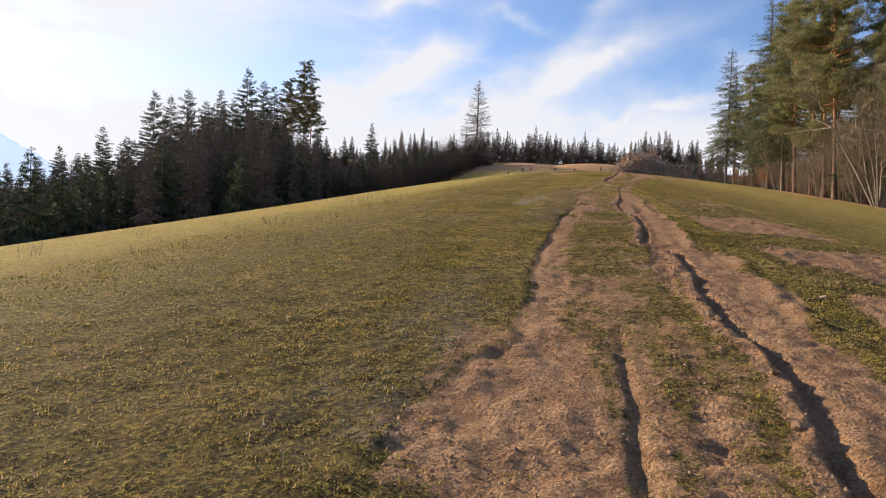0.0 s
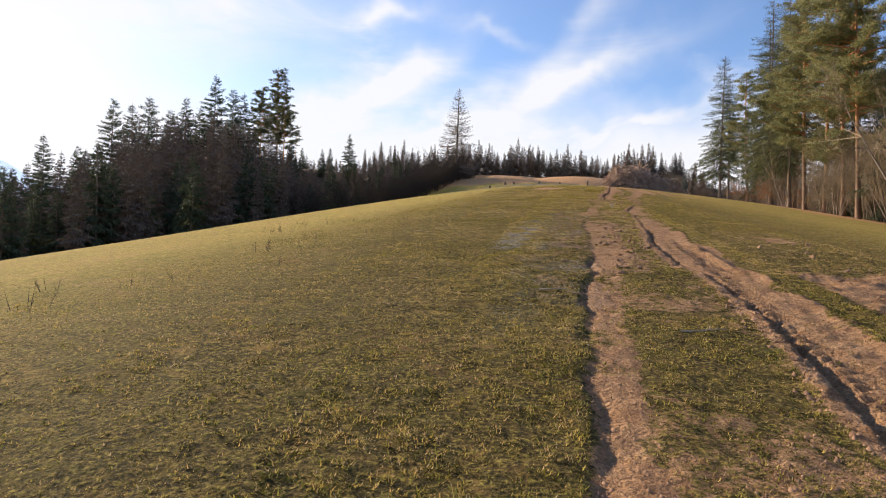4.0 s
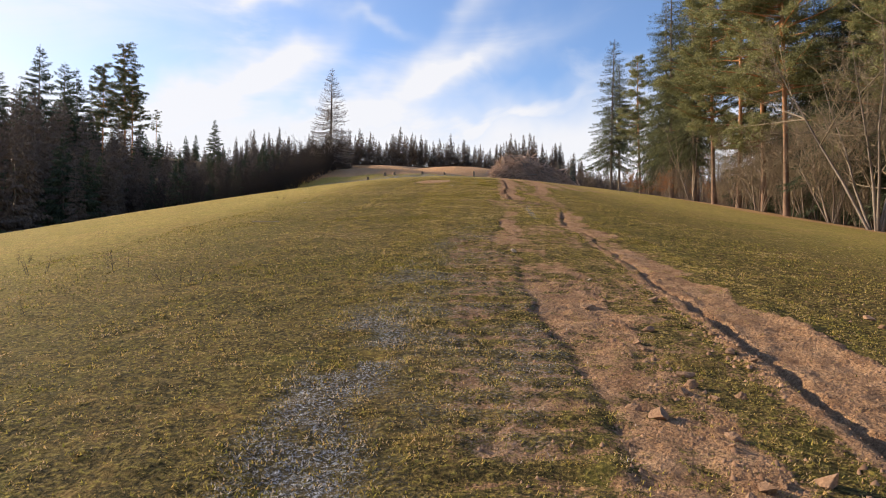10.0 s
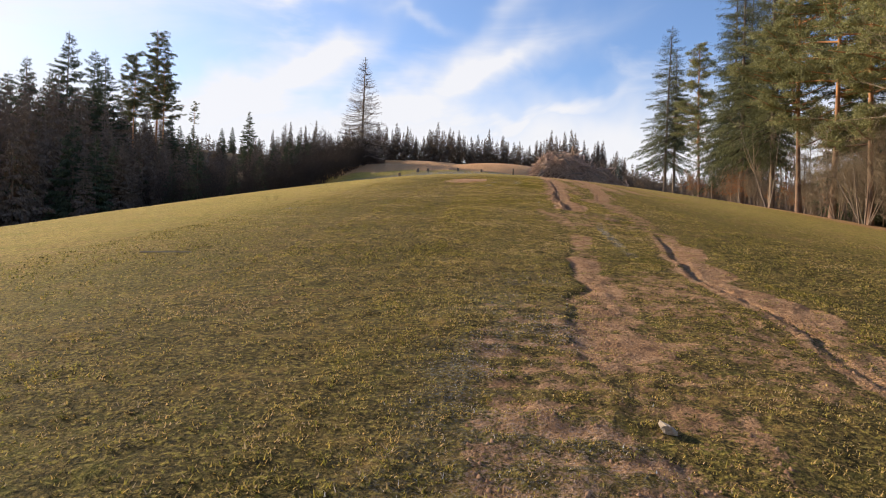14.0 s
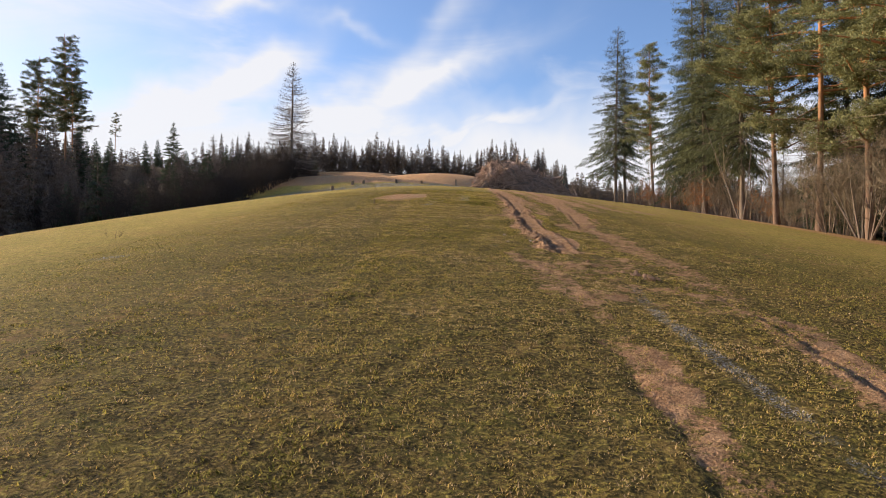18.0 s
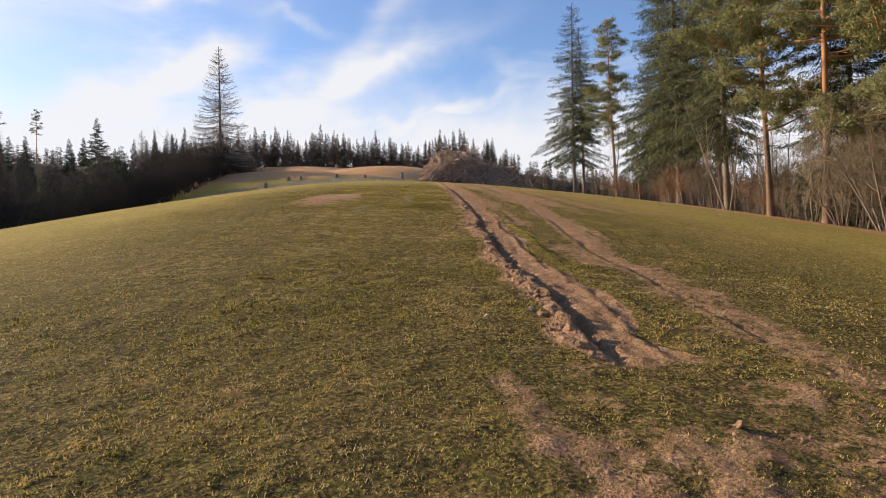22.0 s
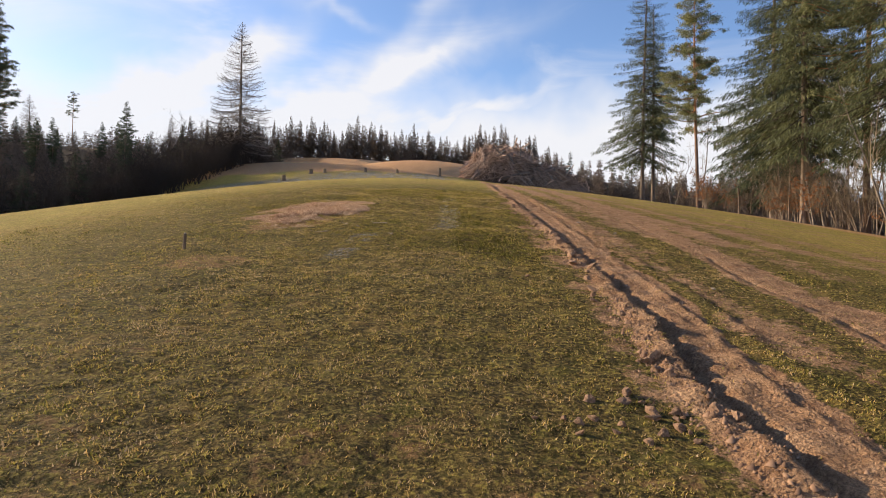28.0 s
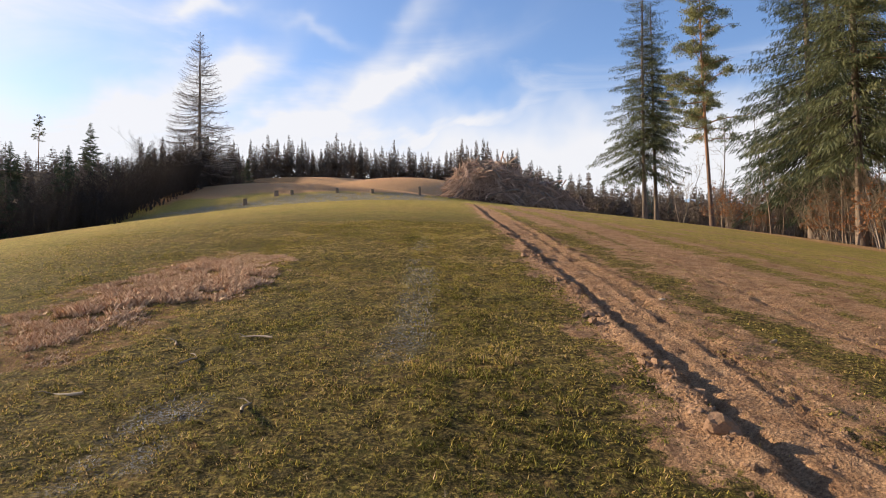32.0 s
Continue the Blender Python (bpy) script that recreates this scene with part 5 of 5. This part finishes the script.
# ---- wooden stake in the meadow ----
def build_stake(s, d):
    st = tree("wooden_stake", "short dark wooden stake driven into the meadow", "stake")
    x, y = to_xy(s, d)
    line = np.array([[0, 0, -0.1], [0.005, 0, 0.08], [0.012, 0.004, 0.17], [0.016, 0.006, 0.24]])
    part("shaft", mesh_np("shaft", *tubes(line[None], np.array([[0.028, 0.027, 0.026, 0.022]]), 7), M_WOOD, True), st)
    part("top", mesh_np("top", *tubes(np.array([[[0.016, 0.006, 0.238], [0.0165, 0.006, 0.248], [0.017, 0.006, 0.254]]]), np.array([[0.022, 0.018, 0.001]]), 7), M_PALE), st, "split pale top")
    st.location = (x, y, hz(x, y))


build_stake(65.3, -4.1)


# ---- clods and stones along the ruts ----
def lump_mesh(name, seed, mat, flat=0.65):
    """A jagged broken lump."""
    bm = bmesh.new()
    bmesh.ops.create_icosphere(bm, subdivisions=2, radius=0.5)
    r = random.Random(seed)
    cuts = [(Vector((r.gauss(0, 1), r.gauss(0, 1), r.gauss(0, 1))).normalized(), r.uniform(0.2, 0.4)) for _ in range(9)]
    for v in bm.verts:
        n = noise.noise(v.co * 2.3 + Vector((seed * 7.3, 0, 0))) * 0.6 + noise.noise(v.co * 6.0 + Vector((0, seed * 3.1, 0))) * 0.55
        v.co *= 1 + n
        for way, far in cuts:
            over = v.co.dot(way) - far
            if over > 0:
                v.co -= way * over * 0.9
        v.co.z *= flat
    me = bpy.data.meshes.new(name)
    bm.to_mesh(me)
    bm.free()
    me.materials.append(mat)
    return me


def build_clods():
    r = np.random.default_rng(17)
    clods = [lump_mesh("soil_clod", i, M_CLOD) for i in range(6)]
    stones = [lump_mesh("stone", 20 + i, M_STONE, 0.6) for i in range(3)]

    def lay(me, name, s, d, size, label, category, group):
        x, y = to_xy(s, d)
        ob = new(name, me)
        k = size * r.uniform(0.75, 1.3, 3)
        ob.matrix_basis = Matrix.Translation((x, y, hz(x, y) + size * 0.12)) @ pose(0, 0, 0, r.uniform(-25, 25), r.uniform(-25, 25), r.uniform(0, 360)) @ Matrix.Diagonal((*k, 1))
        tagged(ob, label, category, group)

    big = "broken clod of dry brown earth beside the rut"
    for i in range(190):
        s = 48.6 + 31 * r.uniform(0, 1) ** 1.0
        lay(clods[int(r.integers(0, 6))], "soil_clod", s, float(rut_b(np.array([s]))[0]) - 0.17 + r.normal(0, 0.08), 0.04 + 0.12 * r.uniform(0, 1) ** 2.4, big, "soil clod", "clods along the upper rut")
    for i in range(60):
        s = 3.5 + 26 * r.uniform(0, 1)
        lay(clods[int(r.integers(0, 6))], "soil_clod", s, float(rut_a(np.array([s]))[0]) - 0.15 + r.normal(0, 0.07), r.uniform(0.03, 0.1), big, "soil clod", "clods along the lower rut")
    for i in range(40):
        s = 18 + 10 * r.uniform(0, 1)
        lay(clods[int(r.integers(0, 6))], "soil_clod", s, float(strip_d(np.array([s]))[0]) + 0.3 + r.normal(0, 0.14), r.uniform(0.05, 0.13), big, "soil clod", "clods in the bare track")
    for i in range(40):
        s, d = 6 + 22 * r.uniform(0, 1), r.uniform(2.8, 4.8)
        lay(clods[int(r.integers(0, 6))], "soil_clod", s, d, r.uniform(0.05, 0.15), "loose clod of torn earth in the grass", "soil clod", "clods of torn soil")
    for i in range(22):
        lay(clods[int(r.integers(0, 6))], "soil_clod", 58.8 + 0.22 * r.normal(), 0.95 + 0.25 * r.normal(), r.uniform(0.04, 0.11), big, "soil clod", "clods along the upper rut")
    lay(clods[2], "soil_clod", 66.7, 2.14, 0.26, "large pale clod of earth on the rut's bank", "soil clod", "clods along the upper rut")
    for i, (s, d, k) in enumerate(((55.75, 1.2, 0.15), (63.44, 1.8, 0.13), (65.14, 2.0, 0.2), (65.5, 2.08, 0.13), (62.0, 1.5, 0.1), (62.7, 1.68, 0.15), (62.3, 1.56, 0.11), (61.4, 1.6, 0.12), (63.4, 1.0, 0.08), (69.7, 2.25, 0.14), (68.0, 2.28, 0.15), (70.0, 2.4, 0.12), (50.2, 0.92, 0.16), (48.9, 0.86, 0.17), (53.0, 1.0, 0.13))):
        lay(clods[i % 6], "soil_clod", s, d, k, big, "soil clod", "clods along the upper rut")
    for i, (s, d, k) in enumerate(((24.33, -0.3, 0.17), (24.5, -0.42, 0.11), (22.78, -0.33, 0.19), (22.95, -0.42, 0.12), (22.8, -0.53, 0.12), (23.5, 0.24, 0.16), (23.3, 0.32, 0.1), (22.3, 0.48, 0.22), (22.5, 0.56, 0.14), (22.83, 0.64, 0.13), (23.0, -0.76, 0.09), (27.85, 0.75, 0.15), (27.5, -0.67, 0.09))):
        lay(clods[i % 6], "soil_clod", s, d, k, "crumbling clod of earth in the track", "soil clod", "clods in the bare track")
    for i, (s, d, k) in enumerate(((46.05, 1.76, 0.16), (45.9, 1.86, 0.12), (45.54, 1.85, 0.13), (46.3, 1.62, 0.1), (47.25, 1.28, 0.1))):
        lay(clods[i], "soil_clod", s, d, k, "pale broken clod of earth between the tracks", "soil clod", "clods in the bare track")
    for i in range(10):
        lay(clods[int(r.integers(0, 6))], "soil_clod", 45.9 + r.normal(0, 0.35), 1.75 + r.normal(0, 0.14), r.uniform(0.05, 0.1), "pale broken clod of earth between the tracks", "soil clod", "clods in the bare track")
    for s, d, k in ((31.7, -0.48, 0.13), (51.5, 0.3, 0.1), (50.1, 0.2, 0.07), (50.4, 0.75, 0.08), (29.2, 0.3, 0.06), (71, 3.6, 0.1), (69, 3.9, 0.08), (8.2, 2.4, 0.08), (75, 3.0, 0.1), (63, 3.3, 0.07)):
        lay(stones[int(r.integers(0, 3))], "stone", s, d, k, "small pale stone lying on bare soil", "stone", "stones on the track")


build_clods()


# ---- dry weeds and fallen sticks ----
def build_weeds():
    r = np.random.default_rng(41)
    kinds = [bare_tree(0.42, 4, 0.5, [(4, 0.4, 0.5, 0.0035), (3, 0.4, 0.6, 0.0025)], M_TWIG_DARK, M_TWIG_DARK, name="dry_weed", label="withered dark weed stalks standing in the grass", lean=0.5, girth=0.003) for _ in range(3)]
    spots = [(21.5, -6.8), (23.4, -8.0), (25.8, -6.8), (26.4, -8.9), (27.6, -10.1), (29.9, -7.1), (23.7, -8.7), (24.3, -7.7), (11.0, -11.3), (10.6, -7.5), (13.1, -7.8), (11.2, -5.6), (19.4, -6.3), (24.1, -7.8)]
    spots += [(r.uniform(8, 34), r.uniform(-12, -5)) for _ in range(26)] + [(64.0, -3.8), (64.3, -3.5), (62.4, -3.3), (64.5, -3.1), (64.7, -3.9), (63.8, -3.0), (73.6, -9.0), (73.8, -8.8), (73.4, -9.2), (60, -9.5), (54.5, -10.7), (37.5, -11.0)]
    for i, (s, d) in enumerate(spots):
        x, y = to_xy(s, d)
        ob = kinds[i] if i < 3 else copy_thing(kinds[i % 3], Matrix.Identity(4))
        plant(ob, x, y, r.uniform(0.4, 0.9) if s < 60 else r.uniform(0.25, 0.45), r.uniform(0, 360), group="weeds in the meadow", sink=0.02, z=hz(x, y))
    for i, (s, d, turn, ln) in enumerate(((38.2, -6.5, 20, 1.3), (68.3, -1.6, 60, 0.6), (67.2, -0.9, 75, 0.55), (67.6, -2.4, 150, 0.5), (68.9, -2.0, 110, 0.45), (14.9, 0.2, 10, 0.5), (16.8, -1.3, 5, 0.45), (69.0, -1.3, 130, 0.5))):
        x, y = to_xy(s, d)
        u = np.linspace(-0.5, 0.5, 6)
        line = np.stack([u * ln, 0.06 * ln * np.sin(u * 5 + i), 0.018 + 0.012 * np.cos(u * 4 + i)], -1)
        st = tree("fallen_stick", "thin pale fallen stick lying on the grass", "stick")
        part("stem", mesh_np("stem", *tubes(line[None], np.full((1, 6), 0.011) * (1.2 - 0.8 * (u + 0.5)), 5), M_STICK, True), st)
        side = np.array([line[3], line[3] + [0.06 * ln, 0.1 * ln, 0.03], line[3] + [0.1 * ln, 0.2 * ln, 0.03]])
        part("side_twig", mesh_np("side_twig", *tubes(side[None], np.array([[0.006, 0.005, 0.002]]), 4), M_STICK), st)
        st.matrix_basis = Matrix.Translation((x, y, hz(x, y) - 0.008)) @ pose(0, 0, 0, 0, 0, turn)
        tagged(st, group="fallen sticks")


build_weeds()


# ---- grass ----
def build_grass():
    r = np.random.default_rng(3)
    pts = []
    for s0, s1, d0, d1, dens in ((1.5, 84, -2.8, 2.6, 5200), (1.5, 84, -5.0, -2.8, 2200), (1.5, 84, 2.6, 5.5, 1500), (1.5, 84, -9.0, -5.0, 700), (1.5, 84, 5.5, 8.5, 260)):
        n = int((s1 - s0) * (d1 - d0) * dens)
        pts.append(np.stack([r.uniform(s0, s1, n), r.uniform(d0, d1, n)], -1))
    p = np.concatenate(pts)
    _, soil, frost, dry = CHART.at(p[:, 0], p[:, 1])
    patch = vnoise(p[:, 0], p[:, 1], 0.28, 71)
    keep = (soil + (patch - 0.5) * 1.1 * np.clip(3 * soil, 0, 1) < 0.55) | (r.uniform(0, 1, len(p)) < 0.02)
    tuft = 0.6 * vnoise(p[:, 0], p[:, 1], 0.065, 72) + 0.4 * vnoise(p[:, 0], p[:, 1], 0.03, 73)
    keep &= r.uniform(0, 1, len(p)) < (0.42 + 0.65 * patch) * step(0.34, 0.6, tuft) * 1.5
    p, soil, frost, dry, patch = p[keep], soil[keep], frost[keep], dry[keep], patch[keep]
    tuft = tuft[keep]
    n = len(p)
    x, y = to_xy(p[:, 0], p[:, 1])
    z = height_near(p[:, 0], p[:, 1])
    broad = 0.55 * vnoise(p[:, 0], p[:, 1], 4.2, 81) + 0.45 * vnoise(p[:, 0], p[:, 1], 1.1, 82)
    lush = step(0.75, 0.35, np.abs(p[:, 1] - 0.75)) * step(62, 66, p[:, 0]) * step(82, 78, p[:, 0])
    brown = step(0.5, 0.72, 0.6 * vnoise(p[:, 0], p[:, 1], 0.9, 83) + 0.4 * vnoise(p[:, 0], p[:, 1], 0.24, 84)) * r.uniform(0.1, 1, n)
    tint = np.clip(0.5 * brown - 0.2 * lush + 0.02 + 0.2 * (broad - 0.5) + 0.62 * broad + r.normal(0, 0.3, n) + 0.25 * dry - 0.12 * soil, 0.0, 0.86)
    tint = np.where(r.uniform(0, 1, n) < frost * 0.5, r.uniform(0.9, 1.0, n), tint)
    ln = r.uniform(0.013, 0.032, n) * (0.5 + tuft) * (0.75 + 0.5 * patch) * (1 + 0.3 * step(0.48, 0.36, broad) + 0.5 * lush)
    az = r.uniform(0, 6.283, n)
    lean = r.uniform(0.4, 3.2, n)
    a = np.stack([np.cos(az) * lean, np.sin(az) * lean, np.ones(n)], -1)
    a /= np.linalg.norm(a, axis=1, keepdims=True)
    b = np.stack([-np.sin(az), np.cos(az), np.zeros(n)], -1) * (0.0028 + 0.0026 * r.uniform(0, 1, (n, 1))) * (1 + 0.18 * np.abs(p[:, 1:2]))
    c = np.stack([x, y, z - 0.006], -1)
    v = np.stack([c - b, c + b, c + a * ln[:, None]], 1).reshape(-1, 3)
    me = mesh_np("grass", v, np.arange(3 * n).reshape(n, 3), M_BLADE, False, {"tint": np.repeat(tint, 3)})
    tagged(new("grass", me), "short matted yellow-green winter grass with rime in the dips", "grass", kind="stuff")


def build_straw():
    r = np.random.default_rng(9)
    m = 420000
    s, d = r.uniform(64, 79, m), r.uniform(-5.6, -0.8, m)
    dry = CHART.at(s, d)[3]
    rr = np.hypot((s - 72.4 - 0.8 * (d + 3)) / 3.7, (d + 2.95) / 1.45)
    k = (dry > 0.45) & (rr < 1.2) & (0.6 * vnoise(s, d, 0.35, 91) + 0.4 * vnoise(s, d, 0.12, 93) + 0.3 * (0.7 - rr) > 0.48)
    s, d = s[k], d[k]
    n = len(s)
    x, y = to_xy(s, d)
    ln = r.uniform(0.03, 0.15, n) * (0.3 + 0.8 * vnoise(s, d, 0.8, 92)) * np.interp(rr[k], [0.6, 1.1], [1.0, 0.35])
    az, lean = r.uniform(0, 6.283, n), r.uniform(0.1, 0.9, n)
    a = np.stack([np.cos(az) * lean + 0.2, np.sin(az) * lean, np.ones(n)], -1)
    a /= np.linalg.norm(a, axis=1, keepdims=True)
    b = np.stack([-np.sin(az), np.cos(az), np.zeros(n)], -1) * 0.0034
    c = np.stack([x, y, height_near(s, d) - 0.01], -1)
    mid = c + a * ln[:, None] * 0.6
    tip = c + a * ln[:, None] + np.stack([np.cos(az), np.sin(az), -np.ones(n) * 0.4], -1) * (ln[:, None] * 0.22)
    v = np.stack([c - b, c + b, mid + b * 0.7, tip], 1).reshape(-1, 3)
    tagged(new("dry_grass", mesh_np("dry_grass", v, np.arange(4 * n).reshape(n, 4), M_STRAW)), "patch of tall bleached straw-coloured grass", "dry grass", kind="stuff")


def build_crumbs():
    """Loose crumbs of earth on the bare tracks."""
    r = np.random.default_rng(23)
    m = 240000
    s, d = r.uniform(1.5, 84, m), r.uniform(-2.2, 6.0, m)
    soil = CHART.at(s, d)[1]
    k = (soil > 0.45) & (vnoise(s, d, 0.4, 95) * r.uniform(0.4, 1, m) > 0.3)
    s, d = s[k], d[k]
    size = 0.006 + 0.017 * r.uniform(0, 1, len(s)) ** 5
    # coarser broken earth on the banks of the ruts
    sa, sb, sc = r.uniform(2, 30, 1300), r.uniform(48.5, 84, 3200), r.uniform(17, 29, 700)
    da = rut_a(sa) - 0.2 + r.normal(0, 0.07, len(sa))
    db = rut_b(sb) - 0.22 + r.normal(0, 0.085, len(sb))
    dc = strip_d(sc) + 0.3 + r.normal(0, 0.14, len(sc))
    so, do = r.uniform(5, 29, 1500), r.uniform(2.7, 5.0, 1500)
    bank = np.concatenate([sa, sb, sc, so])
    s, d = np.concatenate([s, bank]), np.concatenate([d, da, db, dc, do])
    size = np.concatenate([size, (0.009 + 0.028 * r.uniform(0, 1, len(bank)) ** 2.8) * np.where(vnoise(bank, bank * 0, 0.9, 33) > 0.45, 1.0, 0.25)])
    n = len(s)
    x, y = to_xy(s, d)
    c = np.stack([x, y, height_near(s, d) + 0.002], -1)
    az = r.uniform(0, 6.283, n)
    corners = []
    for j, (ang, up) in enumerate(((0, -0.3), (1.6, -0.3), (3.1, -0.3), (4.7, -0.3), (0.7, 0.75))):
        q = az + ang + r.uniform(-0.4, 0.4, n)
        rad = size * (r.uniform(0.6, 1.15, n) if j < 4 else 0.3)
        corners.append(c + np.stack([np.cos(q) * rad, np.sin(q) * rad, size * up], -1))
    v = np.stack(corners, 1).reshape(-1, 3)
    base = (np.arange(n) * 5)[:, None]
    f = np.concatenate([base + np.array(t) for t in ((0, 1, 4), (1, 2, 4), (2, 3, 4), (3, 0, 4))])
    tagged(new("soil_crumbs", mesh_np("soil_crumbs", v, f, M_CRUMB)), "loose crumbs of dry brown earth on the tracks", "soil", kind="stuff")


build_grass()
build_straw()
build_crumbs()
